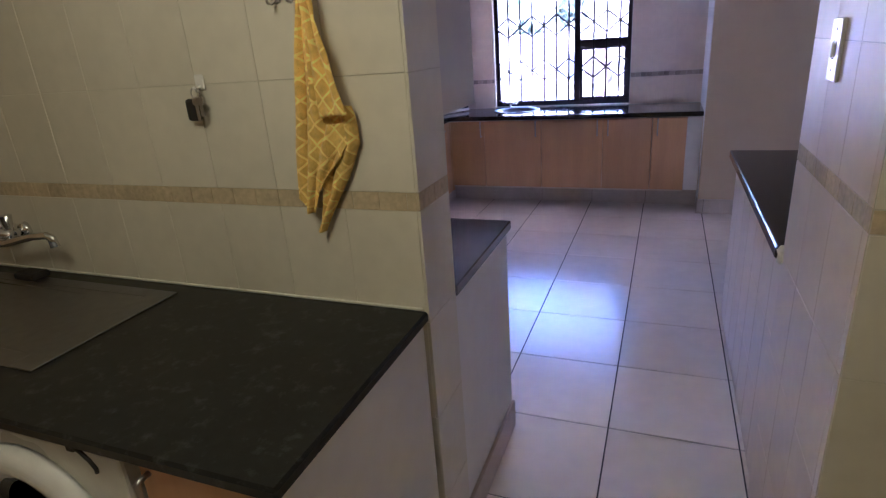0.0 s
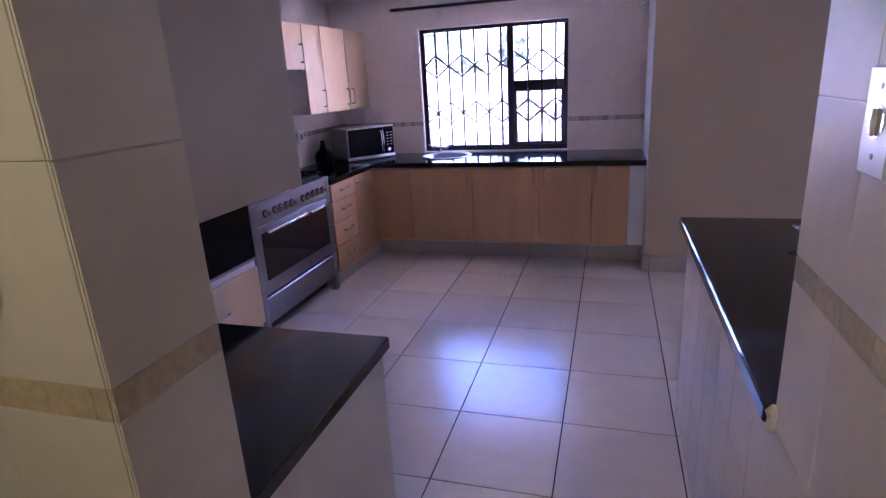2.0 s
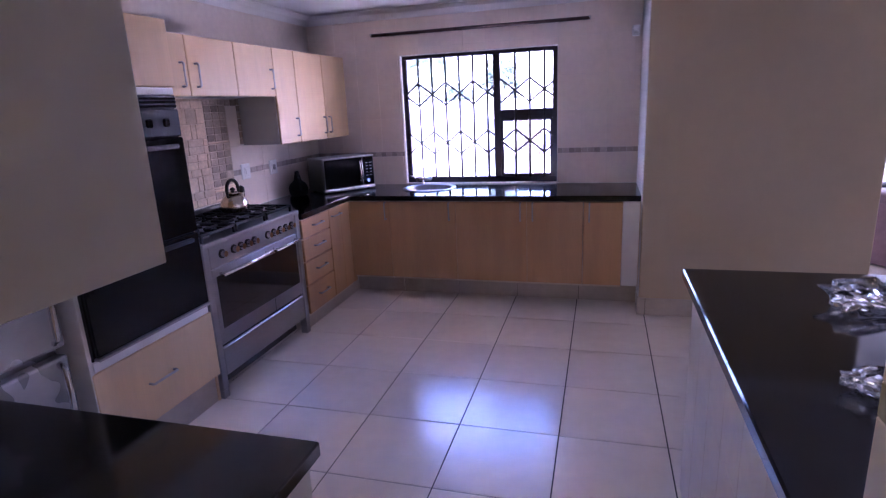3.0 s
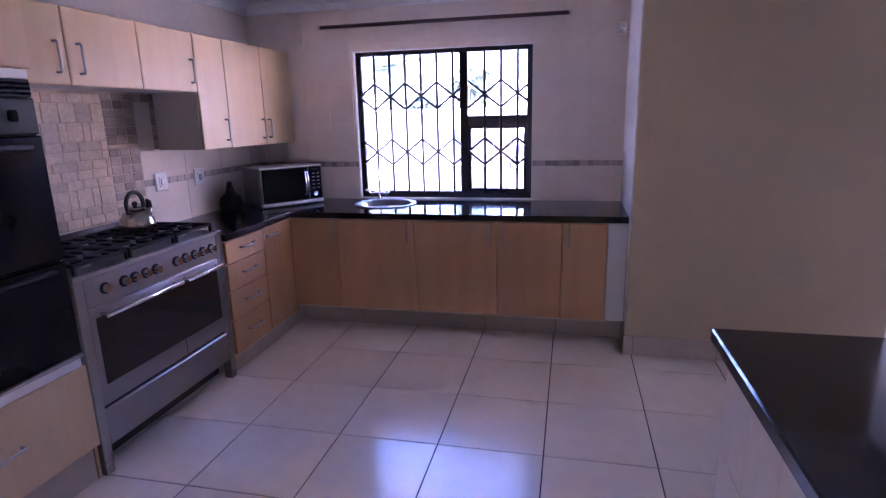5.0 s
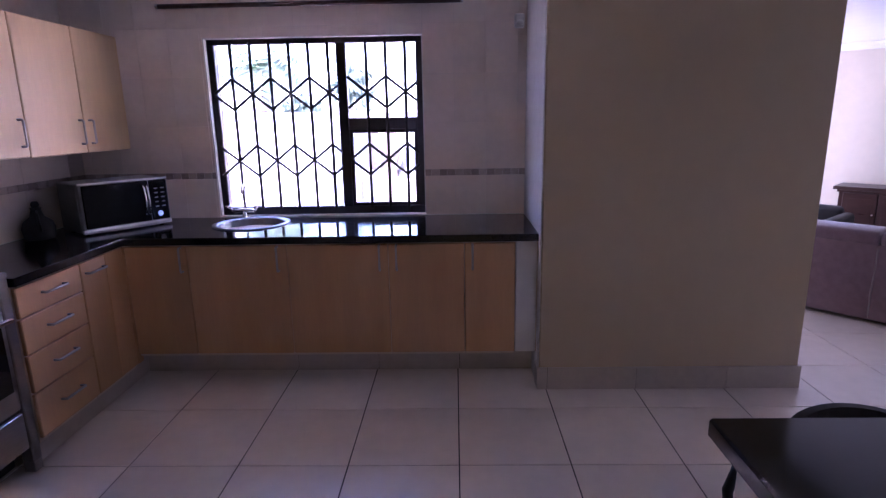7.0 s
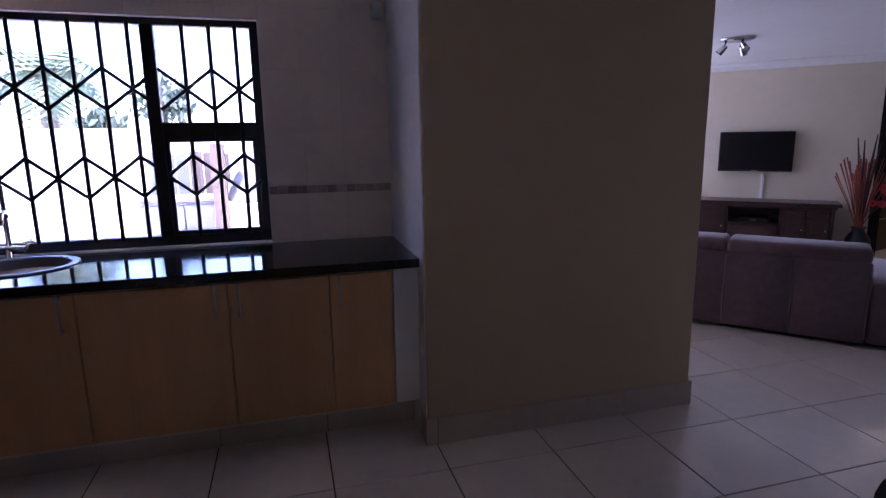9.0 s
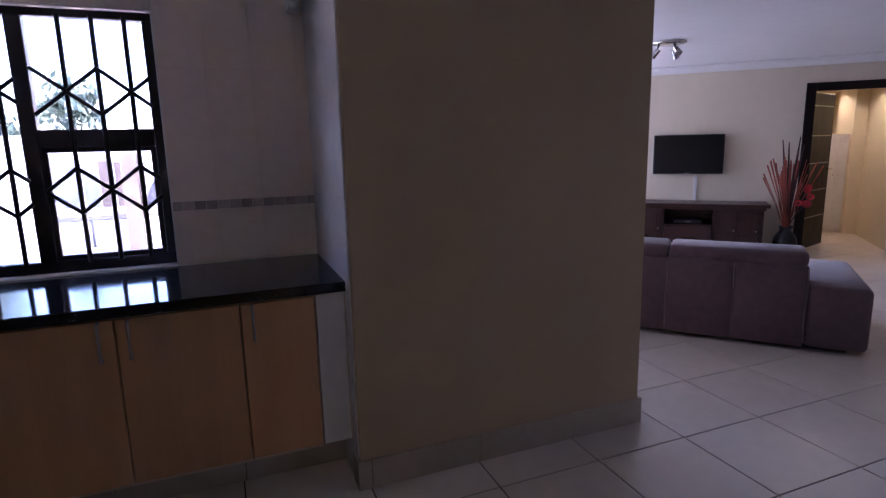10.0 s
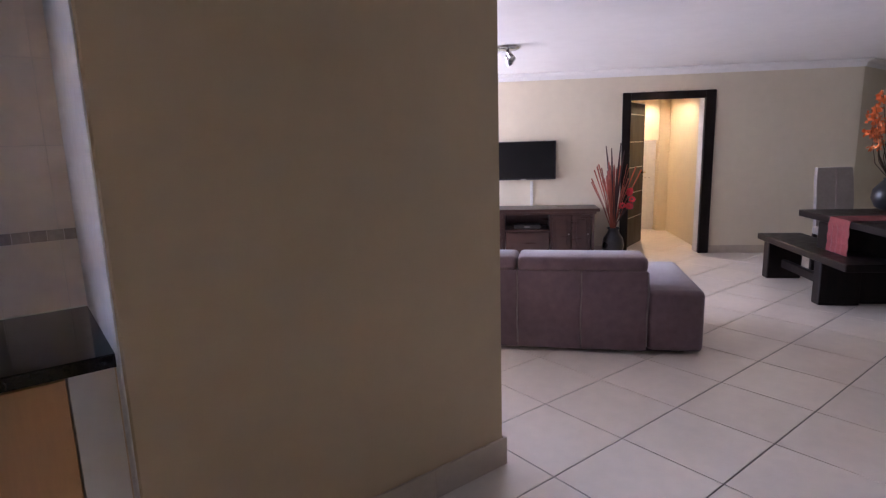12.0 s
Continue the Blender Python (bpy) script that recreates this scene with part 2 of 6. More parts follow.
def B(*boxes, b=0.003, bm=None):
    """Boxes (x0, x1, y0, y1, z0, z1) with bevelled edges, in one bmesh."""
    bm = bm or bmesh.new()
    for x0, x1, y0, y1, z0, z1 in boxes:
        m = Matrix.Translation(((x0 + x1) / 2, (y0 + y1) / 2, (z0 + z1) / 2)) @ Matrix.Diagonal((abs(x1 - x0), abs(y1 - y0), abs(z1 - z0), 1))
        vs = bmesh.ops.create_cube(bm, size=1.0, matrix=m)["verts"]
        if b:
            es = list({e for v in vs for e in v.link_edges})
            bmesh.ops.bevel(bm, geom=es, offset=b, segments=2 if b > 0.006 else 1, affect='EDGES', profile=0.5)
    return bm


def cyl(p0, p1, r0, r1=None, seg=16, bm=None, caps=True):
    bm = bm or bmesh.new()
    p0, p1 = Vector(p0), Vector(p1)
    axis = p1 - p0
    m = Matrix.Translation((p0 + p1) / 2) @ axis.to_track_quat('Z', 'Y').to_matrix().to_4x4()
    bmesh.ops.create_cone(bm, cap_ends=caps, segments=seg, radius1=r0, radius2=r0 if r1 is None else r1, depth=axis.length, matrix=m)
    return bm


def lathe(profile, centre=(0, 0, 0), seg=28, bm=None, sx=1.0, sy=1.0, cap=True):
    bm = bm or bmesh.new()
    rings = []
    for r, z in profile:
        rings.append([bm.verts.new((centre[0] + sx * r * math.cos(2 * math.pi * k / seg), centre[1] + sy * r * math.sin(2 * math.pi * k / seg), centre[2] + z)) for k in range(seg)])
    for a, c in zip(rings, rings[1:]):
        for k in range(seg):
            bm.faces.new((a[k], a[(k + 1) % seg], c[(k + 1) % seg], c[k]))
    if cap and profile[0][0] > 0.0005:
        bm.faces.new(rings[0])
    if cap and profile[-1][0] > 0.0005:
        bm.faces.new(rings[-1])
    bmesh.ops.remove_doubles(bm, verts=[v for r in (rings[0], rings[-1]) for v in r], dist=0.0004)
    return bm


def tube(pts, r, seg=8, bm=None):
    bm = bm or bmesh.new()
    pts = [Vector(p) for p in pts]
    rings = []
    for i, p in enumerate(pts):
        t = (pts[min(i + 1, len(pts) - 1)] - pts[max(i - 1, 0)]).normalized()
        q = t.to_track_quat('Z', 'Y')
        rr = r[i] if isinstance(r, (list, tuple)) else r
        rings.append([bm.verts.new(p + q @ Vector((rr * math.cos(2 * math.pi * k / seg), rr * math.sin(2 * math.pi * k / seg), 0))) for k in range(seg)])
    for a, c in zip(rings, rings[1:]):
        best = min(range(seg), key=lambda o: (a[0].co - c[o].co).length)
        for k in range(seg):
            bm.faces.new((a[k], a[(k + 1) % seg], c[(k + 1 + best) % seg], c[(k + best) % seg]))
    bm.faces.new(rings[0])
    bm.faces.new(rings[-1])
    return bm


def arc(c, r, a0, a1, n, plane="xz"):
    out = []
    for k in range(n + 1):
        a = radians(a0 + (a1 - a0) * k / n)
        u, v = r * math.cos(a), r * math.sin(a)
        out.append((c[0] + u, c[1], c[2] + v) if plane == "xz" else (c[0], c[1] + u, c[2] + v) if plane == "yz" else (c[0] + u, c[1] + v, c[2]))
    return out


_slabs = {}


def slab_mesh(name, w, h, t, bev, material):
    """A tile lying in x, y with its face at z = t and chamfered rim; shared between alike pieces."""
    key = (name, round(w, 4), round(h, 4), t, bev, material.name)
    if key not in _slabs:
        bm = bmesh.new()
        lo = [bm.verts.new(p) for p in ((0, 0, 0), (w, 0, 0), (w, h, 0), (0, h, 0))]
        mid = [bm.verts.new((x, y, t - bev)) for x, y in ((0, 0), (w, 0), (w, h), (0, h))]
        hi = [bm.verts.new((x, y, t)) for x, y in ((bev, bev), (w - bev, bev), (w - bev, h - bev), (bev, h - bev))]
        for a, c in ((lo, mid), (mid, hi)):
            for k in range(4):
                bm.faces.new((a[k], a[(k + 1) % 4], c[(k + 1) % 4], c[k]))
        bm.faces.new(hi)
        me = bpy.data.meshes.new(name)
        bm.to_mesh(me)
        bm.free()
        me.materials.append(material)
        _slabs[key] = me
    return _slabs[key]


def piece(name, me, parent, o, u, v):
    """A piece on a wall or floor: corner o, directions u and v of its sides."""
    u, v = Vector(u), Vector(v)
    n = u.cross(v)
    m = Matrix((u, v, n)).transposed().to_4x4()
    m.translation = o
    ob = new(name, me)
    ob.parent = parent
    ob.matrix_basis = m
    return ob


def handle(parent, p, along="z", out=(0, -1, 0), length=0.13, stand=0.028, label="satin nickel bow handle"):
    """A flat bow handle centred at p on a door face."""
    p, o = Vector(p), Vector(out)
    a = Vector((0, 0, 1)) if along == "z" else Vector((o.y, -o.x, 0)) if along == "h" else Vector(along)
    e0, e1 = p - a * length / 2, p + a * length / 2
    pts = [e0, e0 + o * stand * 0.8, e0 + o * stand + a * 0.003, e1 + o * stand - a * 0.003, e1 + o * stand * 0.8, e1]
    ob = part("handle", tube(pts, 0.0062, 8), M_nickel, parent, label, smooth=True)
    return ob

# ---- large structure ----
XW, YN, CX0, CX1, CY = -2.33, 6.46, 0.60, 2.045, 5.70      # west wall, window wall, pillar
HK, HL = 2.42, 2.31                                       # ceiling heights, kitchen and living room
D, N, A0 = Vector((0.7071, -0.7071, 0)), Vector((-0.7071, -0.7071, 0)), Vector((7.377, 7.523, 0))   # oblique wall: along, towards the room, a foot point


def wpt(s, off=0.0, z=0.0):
    return A0 + D * s + N * off + Vector((0, 0, z))


floor = struct("floor", B((XW - 0.3, 12.6, -1.9, 12.9, -0.16, -0.004), b=0), M_grout, "dark grout bed under pale porcelain floor tiles", "floor")
ground = struct("ground", B((-60, 60, 6.7, 120, -0.40, -0.20), b=0), M_paving, "sunlit pale paved yard outside the kitchen window", "ground")

wx0, wx1, wz0, wz1 = -1.445, -0.055, 0.89, 2.03
wall_north = struct("wall_north", B((XW - 0.2, wx0, YN, YN + 0.24, -0.01, HK), (wx1, CX0 + 0.1, YN, YN + 0.24, -0.01, HK),
                    (wx0, wx1, YN, YN + 0.24, -0.01, wz0), (wx0, wx1, YN, YN + 0.24, wz1, HK), b=0), M_wtgrout,
                    "pale tiled kitchen wall with a barred window")
wall_west = struct("wall_west", B((XW - 0.2, XW, 1.81, YN, -0.01, HK), b=0), M_wtgrout, "pale tiled kitchen wall behind the stove")
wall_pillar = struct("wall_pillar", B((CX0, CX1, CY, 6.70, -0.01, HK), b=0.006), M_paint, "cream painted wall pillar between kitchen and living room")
wall_nib = struct("wall_nib", B((XW - 0.2, -0.256, 1.616, 1.804, -0.01, HK), b=0), M_creamgrout, "cream tiled partition wall of the scullery")
wall_right = struct("wall_right", B((0.651, 12.6, 1.586, 2.234, -0.01, HK), b=0), M_creamgrout, "pale tiled wall beside the kitchen passage")
struct("wall_scullery_west", B((XW - 0.2, XW, -1.9, 1.616, -0.01, HK), b=0), M_paint, "plain cream scullery wall")
struct("wall_scullery_south", B((XW - 0.2, 2.7, -1.9, -1.7, -0.01, HK), b=0), M_paint, "plain cream scullery wall")
struct("wall_scullery_east", B((2.5, 2.7, -1.7, 1.586, -0.01, HK), b=0), M_paint, "plain cream scullery wall")
struct("wall_living_west", B((0.70, 0.94, 6.70, 11.2, -0.01, HL + 0.1), b=0), M_paint2, "plain cream living room wall")
struct("wall_living_north", B((0.94, 1.0, 10.96, 11.2, -0.01, HL + 0.1), (3.7, 5.0, 10.96, 11.2, -0.01, HL + 0.1), (1.0, 3.7, 10.96, 11.2, 2.1, HL + 0.1), b=0), M_paint2,
       "cream living room wall round the sliding door")
# unseen east wall, added without an opening to keep the dining side darker
struct("wall_dining_east", B((9.98, 10.2, 2.234, 6.6, -0.01, HL + 0.1), b=0), M_paint2, "plain cream dining room wall")
cor = wpt(1.68)
struct("wall_dining_north", B((cor.x, 10.2, cor.y, cor.y + 0.2, -0.01, HL + 0.1), b=0), M_paint2, "plain cream dining room wall")


def obox(s0, s1, o0, o1, z0, z1, bm=None, b=0.0):
    """A box along the oblique wall: s along it, o out of it towards the room."""
    bm = bm or bmesh.new()
    m = Matrix((D, N, Vector((0, 0, 1)))).transposed().to_4x4()
    m.translation = wpt((s0 + s1) / 2, (o0 + o1) / 2, (z0 + z1) / 2)
    vs = bmesh.ops.create_cube(bm, size=1, matrix=m @ Matrix.Diagonal((s1 - s0, o1 - o0, z1 - z0, 1)))["verts"]
    if b:
        bmesh.ops.bevel(bm, geom=list({e for v in vs for e in v.link_edges}), offset=b, segments=2, affect='EDGES', profile=0.5)
    return bm


bm = obox(-5.2, -1.0, -0.2, 0, -0.01, HL + 0.1)
obox(-0.08, 1.68, -0.2, 0, -0.01, HL + 0.1, bm)
obox(-1.0, -0.08, -0.2, 0, 1.98, HL + 0.1, bm)
wall_tv = struct("wall_oblique", bm, M_paint2, "cream painted living room wall with a doorway")

# corridor behind the doorway
bm = obox(-1.35, -1.25, -4.6, -0.2, -0.01, 2.3)
struct("corridor_wall_1", bm, M_yellow, "warm yellow corridor wall")
struct("corridor_wall_2", obox(0.0, 0.1, -4.6, -0.2, -0.01, 2.3), M_yellow, "warm yellow corridor wall")
struct("corridor_wall_3", obox(-1.35, 0.1, -4.7, -4.6, -0.01, 2.3), M_yellow, "warm yellow corridor end wall")
struct("corridor_wall_4", obox(-0.16, 0.0, -2.9, -1.9, -0.01, 2.25, b=0.004), M_yellow, "yellow corridor pier")
struct("corridor_ceiling", obox(-1.35, 0.1, -4.7, -0.2, 2.16, 2.25), M_yellow, "warm lit corridor ceiling", "ceiling")

struct("ceiling_kitchen", B((XW - 0.2, CX1, -1.9, YN + 0.24, HK, HK + 0.12), (CX1, 2.7, -1.9, 2.234, HK, HK + 0.12), b=0), M_ceil, "white plasterboard kitchen ceiling", "ceiling")
struct("ceiling_living", B((CX1, 10.2, 2.234, 11.2, HL, HL + 0.23), (0.70, CX1, 6.70, 11.2, HL, HL + 0.23), b=0), M_ceil, "white plasterboard living room ceiling", "ceiling")
# unseen slab over both ceilings, added to block the sun
struct("roof", B((XW - 0.5, 12.6, -2.2, 6.75, 2.58, 2.66), (0.70, 12.6, 6.75, 12.9, 2.58, 2.66), b=0), M_roof, "unseen roof slab added to keep sun out of the rooms", "roof")


def cornice(path, depth, z, name, label):
    """A coved moulding swept along (point, inward normal) pairs."""
    prof = [(0.0, -depth), (0.010, -depth), (0.016, -depth * 0.86), (depth * 0.28, -depth * 0.42), (depth * 0.62, -depth * 0.18), (depth * 0.9, -0.014), (depth, -0.010), (depth, 0.0), (0, 0)]
    bm = bmesh.new()
    rows = []
    for p, n in path:
        rows.append([bm.verts.new((p[0] + n[0] * a, p[1] + n[1] * a, z + h)) for a, h in prof])
    for r, q in zip(rows, rows[1:]):
        for k in range(len(prof)):
            bm.faces.new((r[k], r[(k + 1) % len(prof)], q[(k + 1) % len(prof)], q[k]))
    return struct(name, bm, M_ceil, label, "cornice")


cornice([((XW + 0.002, 1.82), (1, 0)), ((XW + 0.002, YN - 0.002), (1, -1)), ((CX0 - 0.002, YN - 0.002), (-1, -1)), ((CX0 - 0.002, CY - 0.002), (-1, -1)), ((CX1 - 0.01, CY - 0.002), (0, -1))],
        0.085, HK - 0.001, "cornice_kitchen", "white coved plaster cornice along the kitchen ceiling")
a, c, e = wpt(-5.1, 0.002), wpt(1.68, 0.002), Vector((9.97, cor.y - 0.002, 0))
cornice([(a, N), (c, (-0.41, -1.0)), (e, (0, -1))], 0.085, HL - 0.001, "cornice_living", "white coved plaster cornice along the living room ceiling")

# skirting tiles
skirt = struct("baseboard_pillar", B((CX0 + 0.01, CX1 - 0.01, CY - 0.008, CY - 0.001, 0.0, 0.128), b=0), M_grout, "beige tile skirting at the foot of the pillar", "skirting")
for x0, x1 in ((CX0 - 0.012, 0.645), (0.648, 1.145), (1.148, 1.645), (1.648, CX1 + 0.012)):
    piece("tile", slab_mesh("skirting_tile", x1 - x0, 0.132, 0.011, 0.002, M_skirt), skirt, (x0, CY - 0.004, 0.001), (1, 0, 0), (0, 0, 1))
piece("tile", slab_mesh("skirting_tile", 0.5, 0.132, 0.011, 0.002, M_skirt), skirt, (CX1 + 0.001, CY - 0.014, 0.001), (0, 1, 0), (0, 0, 1))
piece("tile", slab_mesh("skirting_tile", 0.10, 0.132, 0.011, 0.002, M_skirt), skirt, (CX0 - 0.001, CY + 0.09, 0.001), (0, -1, 0), (0, 0, 1))
bm = obox(0.035, 1.67, 0.001, 0.012, 0.0, 0.10, b=0.002)
obox(-5.1, -1.12, 0.001, 0.012, 0.0, 0.10, bm, b=0.002)
struct("baseboard_living", bm, M_skirt, "beige tile skirting along the living room wall", "skirting")

# ---- window ----
win = struct("window_1", B((wx0, wx1, 6.50, 6.56, wz0, wz0 + 0.055), (wx0, wx1, 6.50, 6.56, wz1 - 0.04, wz1), (wx0, wx0 + 0.05, 6.501, 6.559, wz0 + 0.055, wz1 - 0.04),
             (wx1 - 0.05, wx1, 6.501, 6.559, wz0 + 0.055, wz1 - 0.04), (-0.614, -0.552, 6.499, 6.561, wz0 + 0.055, wz1 - 0.04), (-0.552, wx1 - 0.05, 6.502, 6.558, 1.447, 1.524), b=0.004),
             M_frame, "dark bronze aluminium kitchen window frame", "window")
for x0, x1, z0, z1 in ((wx0 + 0.05, -0.614, wz0 + 0.055, wz1 - 0.04), (-0.552, wx1 - 0.05, 1.524, wz1 - 0.04), (-0.552, wx1 - 0.05, wz0 + 0.055, 1.447)):
    g = part("pane", B((x0, x1, 6.538, 6.543, z0, z1), b=0), M_glass, win, "clear window glass")
    g.visible_shadow = False
for x0, x1, z0, z1 in ((-0.552, wx1 - 0.05, wz0 + 0.055, 1.447),):
    part("sash", B((x0, x0 + 0.022, 6.515, 6.537, z0, z1), (x1 - 0.022, x1, 6.515, 6.537, z0, z1), (x0, x1, 6.514, 6.536, z0, z0 + 0.022), (x0, x1, 6.514, 6.536, z1 - 0.022, z1), b=0.003), M_frame, win)
part("window_sill", B((wx0 + 0.002, wx1 - 0.002, YN - 0.004, 6.499, wz0 - 0.012, wz0 + 0.006), b=0.003), M_walltile, win, "white tiled window sill")
part("reveal", B((wx0, wx0 + 0.008, YN, 6.50, wz0 + 0.006, wz1 - 0.008), (wx1 - 0.008, wx1, YN, 6.50, wz0 + 0.006, wz1 - 0.008), (wx0, wx1, YN, 6.50, wz1 - 0.008, wz1), b=0.0015), M_plaster, win, "white plastered window reveal")

bars = thing("burglar_bars", (-0.75, 6.488, wz0), "black painted steel burglar bars with diamond pattern in the window", "bars")


def bar_set(xs, z0, z1, rows, xl, xr):
    for x in xs:
        part("bar", cyl((x, 6.488, z0), (x, 6.488, z1), 0.0105, seg=8), M_bars, bars, smooth=True)
    for mid, h, first in rows:
        grid = [xs[0] - (xs[1] - xs[0])] + list(xs) + [xs[-1] + (xs[1] - xs[0])]
        for k in range(len(grid) - 1):
            a_up = (k % 2 == first)
            for sgn in (1, -1):
                za, zb = (mid, mid + sgn * h) if a_up else (mid + sgn * h, mid)
                xa, xb = grid[k], grid[k + 1]
                if xa < xl:
                    f = (xl - xa) / (xb - xa)
                    xa, za = xl, za + f * (zb - za)
                if xb > xr:
                    f = (xr - xa) / (xb - xa)
                    xb, zb = xr, za + f * (zb - za)
                part("brace", cyl((xa, 6.478, za), (xb, 6.478, zb), 0.0090, seg=6), M_bars, bars, smooth=True)


lx = [-1.286 + 0.1245 * k for k in range(6)]
bar_set(lx, wz0 + 0.045, wz1 - 0.03, [(1.683, 0.098, 0), (1.257, 0.100, 1)], wx0 + 0.04, -0.60)
rx = [-0.420, -0.296, -0.172]
bar_set(rx, wz0 + 0.045, wz1 - 0.03, [(1.683, 0.098, 1), (1.257, 0.100, 0)], -0.56, wx1 - 0.04)

# ---- outside ----
gw = thing("garden_wall", (-2, 12.0, -0.2), "white rendered garden boundary wall in sunlight", "wall")
part("render", B((-14, 8, 12.0, 12.2, -0.22, 1.58), b=0.01), M_gwall, gw)
part("coping", B((-14, 8, 11.97, 12.23, 1.58, 1.64), b=0.012), M_gwall, gw)


def palm(x, y, h, spread, seed, n=22):
    rng = random.Random(seed)
    t = thing("palm_tree", (x, y, -0.2), "green palm tree with arching fronds behind the garden wall", "tree", "garden palms")
    pts = [(x + 0.06 * math.sin(k), y, -0.25 + (h + 0.25) * k / 6) for k in range(7)]
    part("trunk", tube(pts, [0.16 - 0.008 * k for k in range(7)], 10), M_trunk, t, smooth=True)
    bm = bmesh.new()
    for k in range(n):
        a, up, ln = rng.uniform(0, 2 * math.pi), rng.uniform(0.1, 1.1), spread * rng.uniform(0.8, 1.15)
        rib = []
        for j in range(15):
            f = j / 14
            rib.append(Vector((x + math.cos(a) * ln * f, y + math.sin(a) * ln * f, h + ln * (up * f - 0.95 * f * f))))
        side = Vector((-math.sin(a), math.cos(a), 0))
        for j in range(1, 14):
            w = 0.42 * spread * math.sin(math.pi * min(1, 0.15 + 0.8 * j / 14)) * rng.uniform(0.8, 1.1)
            fw = (rib[j + 1] - rib[j - 1]).normalized() * 0.035
            for sg in (1, -1):
                tip = rib[j] + side * sg * w + (rib[j + 1] - rib[j - 1]).normalized() * w * 0.55 + Vector((0, 0, -0.35 * w))
                vs = [bm.verts.new(p) for p in (rib[j] - fw, rib[j] + fw, tip)]
                bm.faces.new(vs)
        for j in range(14):
            s2 = Vector((0, 0, 0.012))
            bm.faces.new([bm.verts.new(p) for p in (rib[j] - s2, rib[j + 1] - s2, rib[j + 1] + s2, rib[j] + s2)])
    part("crown", bm, M_leaf, t, "feathery green palm fronds")


def shrub(x, y, z, r, seed, n=900):
    rng = random.Random(seed)
    t = thing("garden_shrub", (x, y, -0.2), "leafy green shrub behind the garden wall", "shrub", "garden shrubs")
    part("trunk", tube([(x, y, -0.25), (x + 0.05, y, z * 0.5), (x, y, z)], [0.07, 0.05, 0.03], 7), M_trunk, t)
    bm = bmesh.new()
    for k in range(n):
        p = Vector((rng.gauss(0, 1), rng.gauss(0, 1), rng.gauss(0, 0.8)))
        p = p.normalized() * r * (0.45 + 0.6 * rng.random()) * (0.8 + 0.35 * math.sin(5 * p.x) * math.cos(4 * p.z))
        c = Vector((x, y, z)) + p
        q = Euler((rng.uniform(0, 6), rng.uniform(0, 6), rng.uniform(0, 6))).to_matrix()
        s = rng.uniform(0.05, 0.11)
        bm.faces.new([bm.verts.new(c + q @ Vector(v) * s) for v in ((-1, 0, 0), (0, -0.45, 0.1), (1.1, 0, 0), (0, 0.45, 0.1))])
    part("crown", bm, M_bush, t)


palm(-3.4, 13.6, 2.45, 1.3, 3, 20)
shrub(-1.75, 13.3, 2.05, 0.55, 5, 420)
shrub(-2.6, 13.0, 1.7, 0.42, 9, 320)

braai = thing("patio_cupboard", (-1.15, 10.3, -0.2), "grey outdoor cupboards against a timber screen in the yard", "cupboard")
part("body", B((-1.55, -0.62, 10.2, 10.7, -0.2, 0.78), b=0.008), M_shed, braai)
part("worktop", B((-1.58, -0.59, 10.17, 10.73, 0.78, 0.82), b=0.006), M_canvas, braai)
part("door", B((-1.53, -1.10, 10.18, 10.198, -0.1, 0.74), b=0.004), M_shed, braai)
part("door", B((-1.08, -0.64, 10.18, 10.198, -0.1, 0.74), b=0.004), M_shed, braai)
fence = thing("timber_screen", (-1.1, 10.85, -0.2), "brown weathered timber screen of upright boards", "screen")
for k in range(6):
    part("board", B((-1.55 + 0.155 * k, -1.405 + 0.155 * k, 10.80, 10.825, -0.2, 1.33 - 0.015 * (k % 3)), b=0.004), M_timber if k > 2 else M_shed, fence)
post = thing("patio_post", (-0.70, 10.15, -0.2), "brown timber post of the patio roof", "post")
part("post", B((-0.765, -0.614, 10.09, 10.21, -0.2, 1.42), b=0.008), M_timber, post)
can = thing("garden_parasol", (-0.28, 10.4, -0.2), "grey folded canvas garden shade", "parasol")
part("canvas", lathe([(0.34, 0.75), (0.42, 0.78), (0.30, 1.05), (0.12, 1.30), (0.015, 1.45)], (-0.28, 10.4, 0), 10), M_canvas, can)
part("pole", cyl((-0.28, 10.4, -0.2), (-0.28, 10.4, 1.5), 0.02), M_timber, can)
part("base", lathe([(0.24, -0.2), (0.24, -0.14), (0.05, -0.10)], (-0.28, 10.4, 0), 18), M_shed, can)
ln = thing("wall_lantern", (-3.33, 11.95, 0.95), "black metal lantern fixed to the garden wall", "lantern")
part("bracket", tube([(-3.33, 12.0, 0.90), (-3.33, 11.90, 0.86), (-3.33, 11.86, 0.92)], 0.012, 8), M_canvas, ln)
part("glass_body", lathe([(0.045, 0.93), (0.075, 1.06), (0.07, 1.07)], (-3.33, 11.86, 0), 6), M_greyplastic, ln)
part("cap", lathe([(0.09, 1.07), (0.05, 1.11), (0.012, 1.15), (0.0, 1.155)], (-3.33, 11.86, 0), 6), M_canvas, ln)
box = thing("outdoor_bin", (-1.0, 9.95, -0.2), "blue-grey plastic bin in the yard", "bin")
part("body", B((-1.14, -0.86, 9.82, 10.08, -0.2, 0.42), b=0.02), M_shed, box)
part("lid", B((-1.16, -0.84, 9.80, 10.10, 0.42, 0.47), b=0.012), M_canvas, box)

# ---- kitchen: base units on the window wall ----
ZT, ZB = 0.885, 0.845          # worktop top and underside


